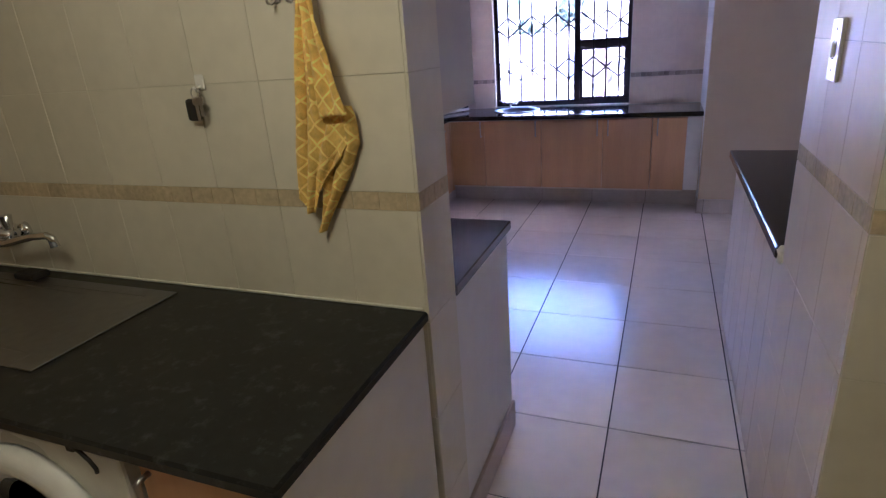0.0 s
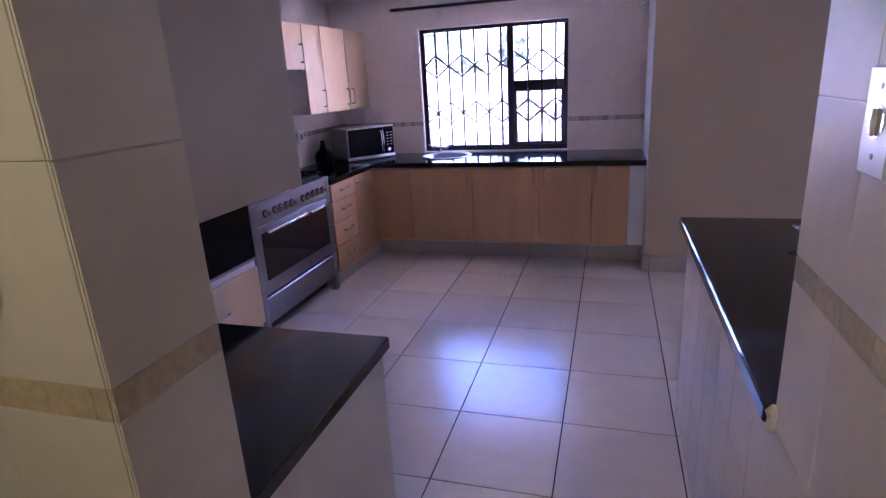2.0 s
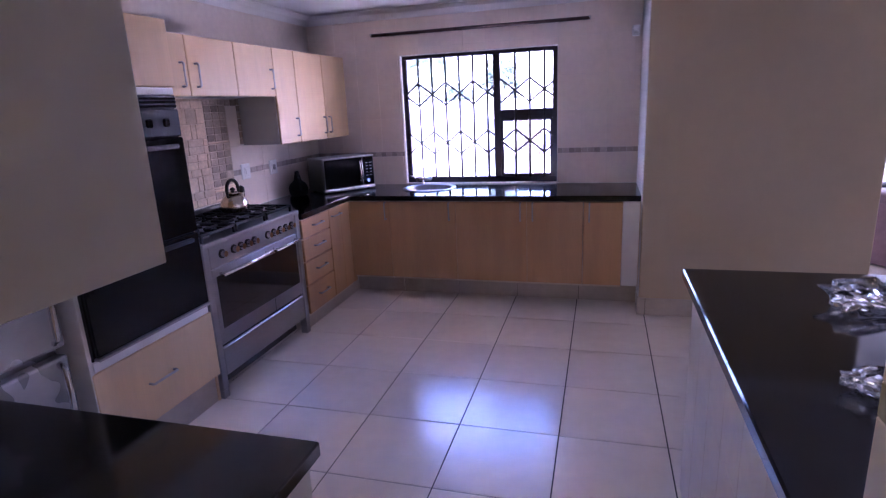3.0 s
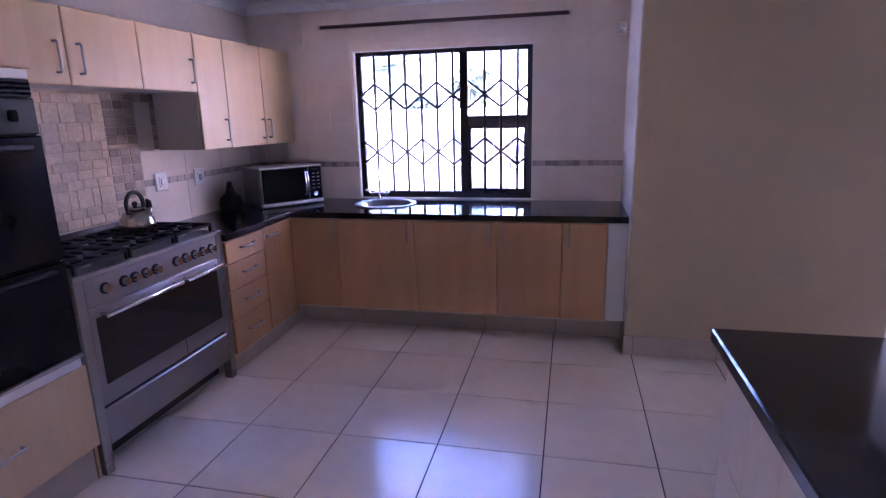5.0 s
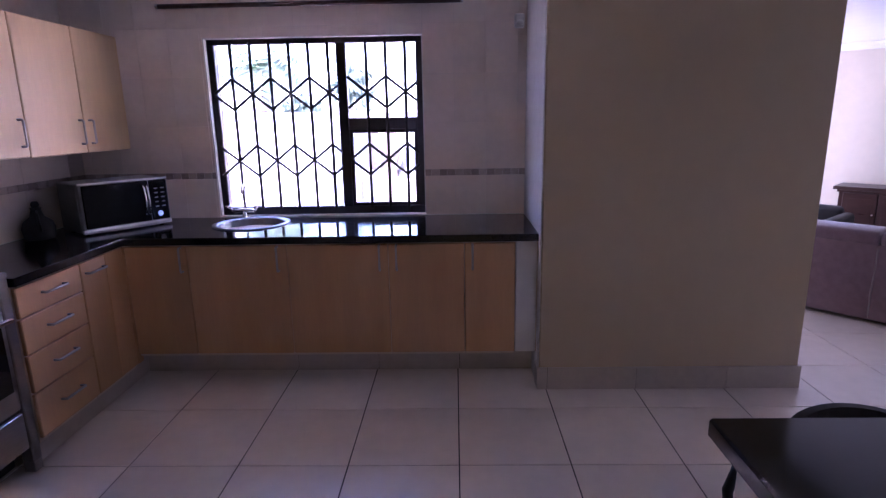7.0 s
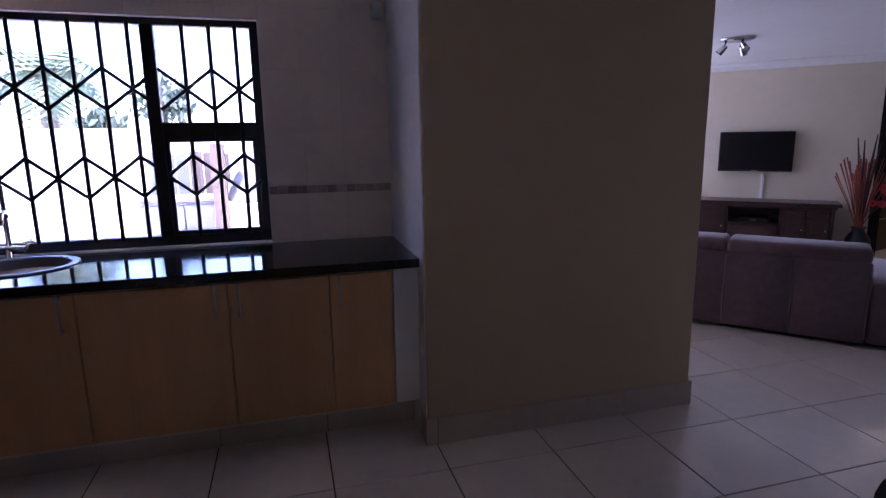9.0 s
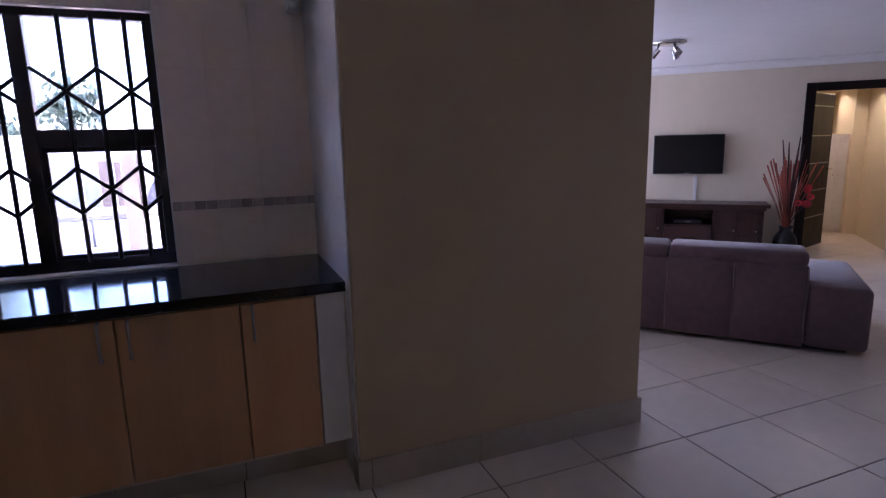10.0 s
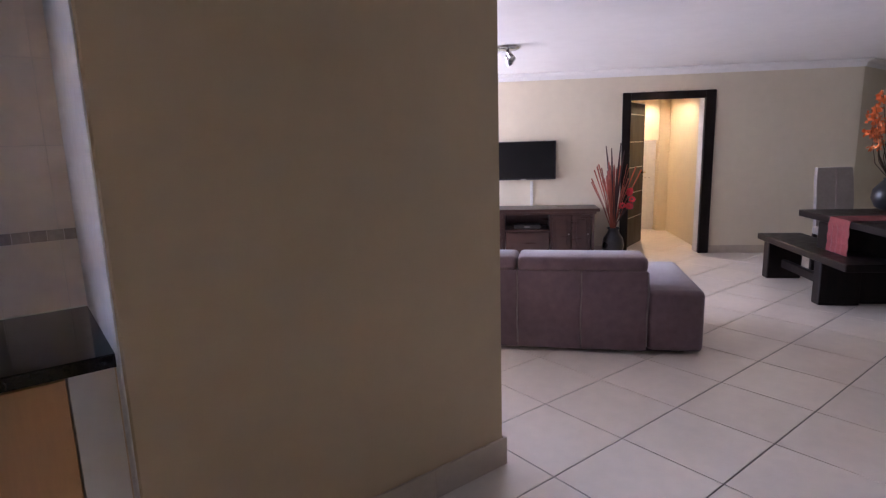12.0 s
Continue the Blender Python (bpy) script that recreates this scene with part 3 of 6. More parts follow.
def base_unit(x0, x1, doors, label):
    u = thing("base_cabinet", ((x0 + x1) / 2, 6.0, 0), label, "cabinet", "kitchen base cabinets")
    part("body", B((x0 + 0.002, x1 - 0.002, 5.822, YN - 0.04, 0.165, ZB - 0.002), b=0.002), M_edge, u)
    for a, c, hx in doors:
        dr = part("door", B((a + 0.002, c - 0.002, 5.802, 5.820, 0.185, ZB - 0.012), b=0.003), M_beech, u, "beech laminate door")
        if hx is not None:
            handle(dr, (hx, 5.802, 0.757), "z", (0, -1, 0), 0.14)
    return u


base_unit(-1.742, -1.385, [(-1.740, -1.385, -1.415)], "beech corner base cabinet under black granite worktop")
base_unit(-1.385, -0.815, [(-1.385, -0.815, -0.865)], "beech sink base cabinet with one wide door")
base_unit(-0.815, 0.185, [(-0.815, -0.243, -0.29), (-0.243, 0.185, -0.195)], "beech base cabinet with two doors")
base_unit(0.185, 0.472, [(0.185, 0.472, 0.23)], "narrow beech base cabinet beside a white filler")
fl = thing("filler_panel", (0.535, 5.81, 0.17), "white melamine filler panel at the end of the cabinets", "panel")
part("panel", B((0.474, 0.590, 5.80, 5.822, 0.185, ZB - 0.004), b=0.002), M_white, fl)
part("edge_strip", B((0.590, 0.597, 5.801, 5.822, 0.185, ZB - 0.004), b=0.001), M_edge, fl, "thin pale edging strip")
kick = struct("trim_kick", B((-1.84, 0.598, 5.972, 5.99, 0.0, 0.165), b=0), M_grout, "beige tiled kick board under the base cabinets", "kick board")
x = -1.845
while x < 0.59:
    a, c = max(x, -1.84), min(x + 0.497, 0.598)
    piece("tile", slab_mesh("kick_tile", c - a, 0.165, 0.008, 0.002, M_skirt), kick, (a, 5.972, 0.0), (1, 0, 0), (0, 0, 1))
    x += 0.5

# west run
XF = -1.745


def west_unit(y0, y1, label):
    u = thing("base_cabinet", (-2.0, (y0 + y1) / 2, 0), label, "cabinet", "kitchen base cabinets")
    part("body", B((XW + 0.01, XF - 0.022, y0 + 0.002, y1 - 0.002, 0.10, ZB - 0.002), b=0.002), M_edge, u)
    return u


u = west_unit(5.005, 5.43, "beech drawer cabinet with four drawers beside the stove")
for z0, z1 in ((0.695, 0.833), (0.525, 0.690), (0.345, 0.520), (0.125, 0.340)):
    dr = part("drawer", B((XF - 0.02, XF, 5.008, 5.427, z0, z1), b=0.004), M_beech, u, "beech laminate drawer front")
    handle(dr, (XF, 5.225, (z0 + z1) / 2 + 0.01), (0, 1, 0), (1, 0, 0), 0.14)
u = west_unit(5.43, 5.80, "beech corner cabinet with a narrow pull-out door")
dr = part("door", B((XF - 0.02, XF, 5.433, 5.635, 0.125, 0.833), b=0.004), M_beech, u, "narrow beech pull-out door")
handle(dr, (XF, 5.535, 0.775), (0, 1, 0), (1, 0, 0), 0.14)
part("filler", B((XF - 0.021, XF - 0.003, 5.639, 5.80, 0.125, 0.833), b=0.003), M_beech, u)
post2 = thing("corner_post", (-1.75, 5.81, 0.125), "beech corner post between two runs of base cabinets", "post")
part("post", B((-1.79, -1.7435, 5.803, 5.85, 0.125, ZB - 0.003), b=0.002), M_beech, post2)
part("cap", B((-1.79, -1.7425, 5.8025, 5.852, ZB - 0.012, ZB - 0.0025), b=0.001), M_edge, post2)
struct("trim_kick_west", B((-1.80, -1.785, 4.98, 5.97, 0.0, 0.118), b=0.002), M_skirt, "beige kick board under the drawers", "kick board")

# L-shaped worktop
wt = thing("worktop", (-1.2, 6.1, ZB), "polished black granite L-shaped kitchen worktop", "worktop")
bm = bmesh.new()
sx, sy, sr = -1.145, 6.205, 0.205
outer = [(XW, 4.995), (XF + 0.015, 4.995), (XF + 0.015, 5.78), (CX0 - 0.002, 5.78), (CX0 - 0.002, YN - 0.001), (XW, YN - 0.001)]
hole = [(sx + sr * math.cos(2 * math.pi * k / 36), sy + sr * math.sin(2 * math.pi * k / 36)) for k in range(36)]
for z in (ZT, ZB):
    loops = []
    for loop in (outer, hole):
        vs = [bm.verts.new((x, y, z)) for x, y in loop]
        loops += [bm.edges.new((vs[k], vs[(k + 1) % len(vs)])) for k in range(len(vs))]
    bmesh.ops.triangle_fill(bm, use_beauty=True, edges=loops)
bm.verts.ensure_lookup_table()
n1 = len(outer) + len(hole)
for off, cnt in ((0, len(outer)), (len(outer), len(hole))):
    for k in range(cnt):
        i, j = off + k, off + (k + 1) % cnt
        bm.faces.new((bm.verts[i], bm.verts[j], bm.verts[n1 + j], bm.verts[n1 + i]))
no = len(outer)
top_rim = {frozenset((k, (k + 1) % no)) for k in range(no)}
bm.verts.index_update()
bmesh.ops.bevel(bm, geom=[e for e in bm.edges if frozenset(v.index for v in e.verts) in top_rim], offset=0.004, segments=2, affect='EDGES', profile=0.5)
part("slab", bm, M_granite, wt)
part("seal", B((-1.44, CX0 - 0.01, YN - 0.008, YN - 0.003, ZT, ZT + 0.005), (XW + 0.003, XW + 0.008, 4.97, YN - 0.01, ZT, ZT + 0.005), b=0), M_seal, wt, "white silicone seal")

sink = thing("round_sink", (sx, sy, ZT), "round stainless steel inset sink bowl", "sink")
part("bowl", lathe([(0.235, 0.001), (0.236, 0.006), (0.228, 0.009), (0.205, 0.007), (0.198, -0.004), (0.190, -0.10), (0.165, -0.145), (0.04, -0.155), (0.0, -0.155)], (sx, sy, ZT), 40, cap=False), M_sink, sink, smooth=True)
part("waste", lathe([(0.0, -0.152), (0.036, -0.152), (0.038, -0.150), (0.0, -0.147)], (sx, sy, ZT), 20), M_chrome, sink)

tx, ty = -1.27, 6.43
tap = thing("mixer_tap", (tx, ty, ZT), "chrome swan-neck kitchen mixer with two cross handles", "tap")
part("body", tube([(tx - 0.07, ty, ZT + 0.045), (tx - 0.03, ty, ZT + 0.05), (tx + 0.03, ty, ZT + 0.05), (tx + 0.07, ty, ZT + 0.045)], 0.014, 10), M_chrome, tap, smooth=True)
part("flange", lathe([(0.024, 0.001), (0.024, 0.006), (0.014, 0.012), (0.013, 0.05), (0.0, 0.06)], (tx, ty, ZT), 18), M_chrome, tap, smooth=True)
part("spout", tube([(tx, ty, ZT + 0.05), (tx, ty, ZT + 0.19)] + [(tx + 0.02 + 0.0 * k, ty - 0.035 + 0.035 * math.cos(radians(180 - 22 * k)) * -1 - 0.0, ZT + 0.19 + 0.04 * math.sin(radians(22 * k))) for k in range(1, 8)] + [(tx + 0.02, ty - 0.075, ZT + 0.17)], 0.0085, 10), M_chrome, tap, smooth=True)
for s in (-1, 1):
    hd = part("handle", cyl((tx + s * 0.07, ty, ZT + 0.045), (tx + s * 0.092, ty - 0.012, ZT + 0.075), 0.009, 0.007, 10), M_chrome, tap, smooth=True)
    c = Vector((tx + s * 0.095, ty - 0.013, ZT + 0.08))
    for dv in ((0.026, 0, 0.0), (0, 0.026, 0.008)):
        part("lever", tube([c - Vector(dv), c + Vector(dv)], 0.006, 8), M_chrome, hd, smooth=True)

# ---- range cooker ----
sy0, sy1, sxf = 3.965, 4.985, -1.748
st = thing("range_cooker", (-2.0, 4.45, 0), "wide stainless steel range cooker with gas hob and two ovens", "stove")
part("body", B((XW + 0.03, sxf - 0.03, sy0 + 0.01, sy1 - 0.01, 0.12, 0.895), b=0.004), M_steel, st)
for y in (sy0, sy1 - 0.05):
    part("side_post", B((sxf - 0.055, sxf, y, y + 0.05, 0.05, 0.905), b=0.004), M_steel, st)
    part("leg", B((sxf - 0.055, sxf - 0.002, y + 0.001, y + 0.049, 0.0, 0.05), b=0.003), M_steel, st)
    part("leg", B((XW + 0.08, XW + 0.13, y, y + 0.05, 0.0, 0.12), b=0.003), M_blackm, st)
part("hob", B((XW + 0.05, sxf + 0.002, sy0, sy1, 0.897, 0.915), b=0.004), M_hob, st, "stainless steel hob top with dark reflections in its colour")
part("hob_rim", B((sxf - 0.022, sxf + 0.0045, sy0 - 0.001, sy1 + 0.001, 0.893, 0.9165), b=0.004), M_steel, st, "bright steel front rim")
part("control_panel", B((sxf - 0.028, sxf - 0.004, sy0 + 0.052, sy1 - 0.052, 0.765, 0.895), b=0.003), M_steel, st)
part("oven_door", B((sxf - 0.028, sxf - 0.004, sy0 + 0.052, sy1 - 0.052, 0.315, 0.760), b=0.004), M_steel, st)
part("oven_window", B((sxf - 0.006, sxf - 0.002, sy0 + 0.085, sy1 - 0.075, 0.405, 0.715), b=0.002), M_ovenglass, st, "dark oven glass")
part("door_split", B((sxf - 0.0045, sxf - 0.003, sy0 + 0.615, sy0 + 0.619, 0.318, 0.404), b=0), M_blackm, st)
part("drawer", B((sxf - 0.028, sxf - 0.004, sy0 + 0.052, sy1 - 0.052, 0.125, 0.295), b=0.004), M_steel, st)
part("shadow_gap", B((sxf - 0.028, sxf - 0.02, sy0 + 0.052, sy1 - 0.052, 0.295, 0.315), b=0), M_blackm, st)
part("plinth", B((sxf - 0.10, sxf - 0.09, sy0 + 0.052, sy1 - 0.052, 0.03, 0.125), b=0), M_blackm, st)
for y0, y1 in ((sy0 + 0.10, sy0 + 0.60), (sy0 + 0.645, sy1 - 0.065)):
    h = part("handle", cyl((sxf + 0.04, y0, 0.725), (sxf + 0.04, y1, 0.725), 0.010, seg=12), M_chrome, st, "chrome oven door handle", smooth=True)
    for y in (y0 + 0.02, y1 - 0.02):
        part("bracket", cyl((sxf - 0.004, y, 0.725), (sxf + 0.04, y, 0.725), 0.008, seg=10), M_chrome, h, smooth=True)
for y in (4.12, 4.23, 4.295, 4.365, 4.435, 4.585, 4.655, 4.73, 4.80, 4.875):
    k = part("knob", cyl((sxf - 0.004, y, 0.832), (sxf + 0.028, y, 0.832), 0.021, 0.017, 18), M_chrome, st, "chrome control knob", smooth=False)
    part("collar", cyl((sxf - 0.003, y, 0.832), (sxf + 0.005, y, 0.832), 0.026, seg=18), M_blackm, k)
part("upstand", B((XW + 0.03, XW + 0.05, sy0, sy1, 0.897, 0.985), b=0.004), M_hob, st, "steel back upstand")
for by, bx, br in ((4.155, -1.90, 0.045), (4.155, -2.14, 0.035), (4.485, -2.02, 0.06), (4.815, -1.90, 0.035), (4.815, -2.14, 0.045)):
    bn = part("burner", lathe([(br, 0), (br, 0.012), (br * 0.7, 0.018), (0, 0.018)], (bx, by, 0.915), 20), M_steel, st, smooth=False)
    part("burner_cap", lathe([(br * 0.72, 0), (br * 0.75, 0.006), (br * 0.6, 0.011), (0, 0.012)], (bx, by, 0.933), 20), M_iron, bn)
for y0, y1 in ((4.02, 4.31), (4.335, 4.635), (4.66, 4.95)):
    x0, x1, z = -2.26, -1.79, 0.955
    bm = bmesh.new()
    rails = [((x0, y0, z), (x1, y0, z)), ((x0, y1, z), (x1, y1, z)), ((x0, y0, z), (x0, y1, z)), ((x1, y0, z), (x1, y1, z)), (((x0 + x1) / 2, y0, z), ((x0 + x1) / 2, y1, z))]
    ym = (y0 + y1) / 2
    for c in (-1.90, -2.14):
        rails += [((c, y0, z), (c, ym - 0.03, z)), ((c, y1, z), (c, ym + 0.03, z))]
    rails += [((x0, ym, z), (-2.17, ym, z)), ((-2.11, ym, z), (-1.93, ym, z)), ((-1.87, ym, z), (x1, ym, z))]
    for f in (0.25, 0.75):
        yq = y0 + (y1 - y0) * f
        rails += [((x0, yq, z), (-2.20, yq, z)), ((-2.08, yq, z), (-1.96, yq, z)), ((-1.84, yq, z), (x1, yq, z))]
    rails += [((a, c, 0.915), (a, c, z)) for a in (x0, x1) for c in (y0, y1)]
    for a, c in rails:
        lo = [min(p, q) - 0.0075 for p, q in zip(a, c)]
        hi = [max(p, q) + 0.0075 for p, q in zip(a, c)]
        B((lo[0], hi[0], lo[1], hi[1], lo[2], hi[2]), b=0.002, bm=bm)
    part("pan_support", bm, M_iron, st, "black cast-iron pan support")

kx, ky, kz = -2.05, 4.70, 0.961
kt = thing("kettle", (kx, ky, kz), "polished steel whistling kettle with black handle on the hob", "kettle")
part("body", lathe([(0.072, 0), (0.086, 0.010), (0.090, 0.038), (0.084, 0.070), (0.066, 0.098), (0.042, 0.116), (0.0, 0.122)], (kx, ky, kz), 32), M_kettle, kt, smooth=True)
part("lid", lathe([(0.045, 0.121), (0.046, 0.126), (0.02, 0.135), (0.0, 0.137)], (kx, ky, kz), 24), M_kettle, kt, smooth=True)
part("knob", lathe([(0.008, 0.135), (0.016, 0.148), (0.012, 0.160), (0.0, 0.163)], (kx, ky, kz), 16), M_blackm, kt, smooth=True)
part("spout", tube([(kx, ky + 0.070, kz + 0.07), (kx, ky + 0.095, kz + 0.10), (kx, ky + 0.105, kz + 0.122)], [0.028, 0.02, 0.017], 14), M_kettle, kt, smooth=True)
part("spout_cap", tube([(kx, ky + 0.10, kz + 0.12), (kx, ky + 0.102, kz + 0.145), (kx, ky + 0.088, kz + 0.158)], [0.019, 0.015, 0.008], 12), M_blackm, kt, smooth=True)
part("handle", tube([(kx, ky + 0.058, kz + 0.10)] + [(kx, ky + 0.060 * math.cos(radians(a)), kz + 0.150 + 0.062 * math.sin(radians(a))) for a in range(0, 181, 20)] + [(kx, ky - 0.058, kz + 0.10)], [0.007] + [0.011] * 10 + [0.007], 10), M_blackm, kt, "black plastic hoop handle", smooth=True)

# ---- oven tower ----
tw = thing("oven_tower", (-2.05, 3.57, 0), "tall maple kitchen unit housing a black double oven", "cabinet")
TX = -1.75
part("side_panel", B((XW + 0.005, TX - 0.004, 3.185, 3.205, 0.0, 2.06), b=0.002), M_white, tw, "white side panel")
part("side_panel", B((XW + 0.005, TX - 0.022, 3.945, 3.962, 0.0, 2.06), b=0.002), M_maple, tw)
part("back_panel", B((XW + 0.005, XW + 0.02, 3.205, 3.945, 0.1, 2.06), b=0), M_white, tw)
part("shelf", B((XW + 0.02, TX - 0.02, 3.205, 3.945, 1.705, 1.722), (XW + 0.02, TX - 0.02, 3.205, 3.945, 0.565, 0.585), (XW + 0.02, TX - 0.02, 3.205, 3.945, 2.04, 2.06), b=0.001), M_white, tw)
for z0, z1 in ((1.702, 1.735), (0.545, 0.592)):
    part("trim_strip", B((TX - 0.018, TX - 0.002, 3.206, 3.944, z0, z1), b=0.002), M_white, tw, "white filler strip")
dr = part("top_door", B((TX - 0.018, TX, 3.19, 3.962, 1.738, 2.055), b=0.004), M_maple, tw)
handle(dr, (TX, 3.42, 1.80), (0, 1, 0), (1, 0, 0), 0.13)
dr = part("drawer", B((TX - 0.018, TX, 3.19, 3.962, 0.165, 0.541), b=0.004), M_maple, tw)
handle(dr, (TX, 3.55, 0.36), (0, 1, 0), (1, 0, 0), 0.16)
part("plinth", B((TX - 0.045, TX - 0.03, 3.206, 3.944, 0.0, 0.163), b=0.001), M_skirt, tw, "beige plinth board")
ov = thing("double_oven", (-1.95, 3.57, 0.60), "black built-in double oven with glass doors", "oven")
part("body", B((XW + 0.06, TX - 0.006, 3.21, 3.940, 0.594, 1.70), b=0.002), M_blackm, ov)
part("vent", B((TX - 0.006, TX + 0.010, 3.215, 3.935, 1.635, 1.698), b=0.003), M_blackm, ov)
for k in range(3):
    part("vent_slat", B((TX + 0.010, TX + 0.016, 3.22, 3.93, 1.642 + 0.018 * k, 1.652 + 0.018 * k), b=0.002), M_black, ov)
part("control_panel", B((TX - 0.006, TX + 0.018, 3.215, 3.935, 1.50, 1.632), b=0.005), M_blackm, ov)
for y in (3.30, 3.40, 3.50, 3.62, 3.72, 3.83):
    part("knob", B((TX + 0.018, TX + 0.036, y - 0.018, y + 0.018, 1.548, 1.588), b=0.006), M_black, ov)
part("upper_door", B((TX - 0.006, TX + 0.022, 3.215, 3.935, 1.012, 1.495), b=0.005), M_black, ov, "black glass oven door")
part("lower_door", B((TX - 0.006, TX + 0.022, 3.215, 3.935, 0.612, 1.004), b=0.005), M_black, ov, "black glass oven door")
for z in (1.455, 0.975):
    part("handle", B((TX + 0.022, TX + 0.05, 3.25, 3.873, z - 0.012, z + 0.010), b=0.006), M_blackm, ov)
part("bottom_trim", B((TX - 0.004, TX + 0.03, 3.215, 3.935, 0.596, 0.609), b=0.003), M_steel, ov)

# ---- wall cabinets, west wall ----
UX = -1.985


def wall_unit(y0, y1, z0, doors, label, z1=2.05):
    u = thing("wall_cabinet", (-2.17, (y0 + y1) / 2, z0), label, "cabinet", "kitchen wall cabinets")
    part("body", B((XW + 0.016, UX - 0.02, y0 + 0.001, y1 - 0.001, z0, z1), b=0.002), M_grey, u)
    for a, c, hy in doors:
        dr = part("door", B((UX - 0.018, UX, a + 0.002, c - 0.002, z0 - 0.004, z1 + 0.003), b=0.008), M_maple, u, "maple laminate door")
        if hy is not None:
            handle(dr, (UX, hy, z0 + 0.115), "z", (1, 0, 0), 0.13)
    return u


wall_unit(3.967, 4.365, 1.708, [(3.967, 4.365, 4.300)], "maple wall cabinet above the stove", 2.042)
wall_unit(4.365, 4.815, 1.708, [(4.365, 4.815, 4.425)], "maple wall cabinet above the stove", 2.042)
wall_unit(4.815, 5.265, 1.708, [(4.815, 5.265, 5.215)], "short maple wall cabinet beside the stove", 2.042)
wall_unit(5.265, 5.56, 1.36, [(5.265, 5.56, 5.51)], "narrow maple wall cabinet with grey side panel", 2.042)
wall_unit(5.56, 6.452, 1.355, [(5.56, 6.01, 5.965), (6.01, 6.452, 6.055)], "two-door maple wall cabinet in the corner", 2.042)

# microwave set slantwise in the corner
mw = thing("microwave", (-1.961, 6.154, ZT), "silver microwave oven with black glass door", "microwave", "", 54.0)
w, dpt, hgt = 0.51, 0.30, 0.298
part("body", B((-w / 2, w / 2, -dpt / 2 + 0.02, dpt / 2, 0.012, hgt), b=0.006), M_mwbody, mw, "dark grey casing", local=True)
part("front", B((-w / 2, w / 2, -dpt / 2 - 0.004, -dpt / 2 + 0.02, 0.030, hgt + 0.002), b=0.006), M_mwbody, mw, "dark grey front frame", local=True)
bm = bmesh.new()
rows = []
for k in range(17):
    u = k / 16
    x, bow = -w / 2 + w * u, 0.020 * math.sin(math.pi * u)
    rows.append([bm.verts.new(q) for q in ((x, -dpt / 2 + 0.015, 0.010), (x, -dpt / 2 - 0.008 - bow, 0.010), (x, -dpt / 2 - 0.010 - bow, 0.024), (x, -dpt / 2 - 0.006 - 0.6 * bow, 0.034), (x, -dpt / 2 + 0.015, 0.034))])
for r, q in zip(rows, rows[1:]):
    for k in range(5):
        bm.faces.new((r[k], r[(k + 1) % 5], q[(k + 1) % 5], q[k]))
bm.faces.new(rows[0])
bm.faces.new(rows[-1])
part("bottom_strip", bm, M_plate, mw, "bowed silver strip under the door", local=True)
part("top_strip", B((-w / 2, w / 2, -dpt / 2 - 0.007, -dpt / 2 - 0.003, hgt - 0.008, hgt + 0.003), b=0.0015), M_plate, mw, "thin silver strip", local=True)
part("door_glass", B((-w / 2 + 0.016, w / 2 - 0.122, -dpt / 2 - 0.013, -dpt / 2 - 0.003, 0.038, hgt - 0.012), b=0.005), M_black, mw, "black glass door", local=True)
part("control_panel", B((w / 2 - 0.117, w / 2 - 0.008, -dpt / 2 - 0.011, -dpt / 2 - 0.003, 0.038, hgt - 0.012), b=0.004), M_black, mw, "black glass control panel", local=True)
for hx in (w / 2 - 0.138, w / 2 - 0.158):
    part("handle", tube([(hx, -dpt / 2 - 0.010, 0.072), (hx, -dpt / 2 - 0.036, 0.088), (hx, -dpt / 2 - 0.040, 0.16), (hx, -dpt / 2 - 0.036, 0.245), (hx, -dpt / 2 - 0.010, 0.262)], 0.0055, 10), M_chrome, mw, "upright chrome handle bar", local=True, smooth=True)
part("dial", cyl((w / 2 - 0.072, -dpt / 2 - 0.010, 0.078), (w / 2 - 0.072, -dpt / 2 - 0.026, 0.078), 0.021, 0.018, 22), M_chrome, mw, "round chrome dial", local=True)
for k in range(5):
    for j in range(2):
        part("button", B((w / 2 - 0.090 + 0.040 * j, w / 2 - 0.068 + 0.040 * j, -dpt / 2 - 0.014, -dpt / 2 - 0.009, 0.118 + 0.028 * k, 0.125 + 0.028 * k), b=0.002), M_greyplastic, mw, local=True)
part("display", B((w / 2 - 0.098, w / 2 - 0.026, -dpt / 2 - 0.0125, -dpt / 2 - 0.010, 0.258, 0.276), b=0.001), M_screen, mw, local=True)
for x in (-w / 2 + 0.04, w / 2 - 0.04):
    for y in (-dpt / 2 + 0.05, dpt / 2 - 0.04):
        part("foot", cyl((x, y, 0), (x, y, 0.014), 0.012, seg=10), M_blackm, mw, local=True)

jx, jy = -2.215, 5.82
jg = thing("dark_jug", (jx, jy, ZT), "black jug with a narrow neck and stopper beside the microwave", "jug")
part("body", lathe([(0.062, 0), (0.076, 0.015), (0.082, 0.065), (0.070, 0.10), (0.036, 0.128), (0.024, 0.165), (0.028, 0.178), (0.0, 0.179)], (jx, jy, ZT), 26), M_blackm, jg, smooth=True)
part("stopper", lathe([(0.015, 0.177), (0.022, 0.195), (0.015, 0.212), (0.0, 0.214)], (jx, jy, ZT), 16), M_blackm, jg, smooth=True)
part("handle", tube([(jx + 0.018, jy - 0.018, ZT + 0.16), (jx + 0.05, jy - 0.06, ZT + 0.145), (jx + 0.06, jy - 0.07, ZT + 0.10), (jx + 0.055, jy - 0.055, ZT + 0.055)], 0.007, 8), M_blackm, jg, smooth=True)


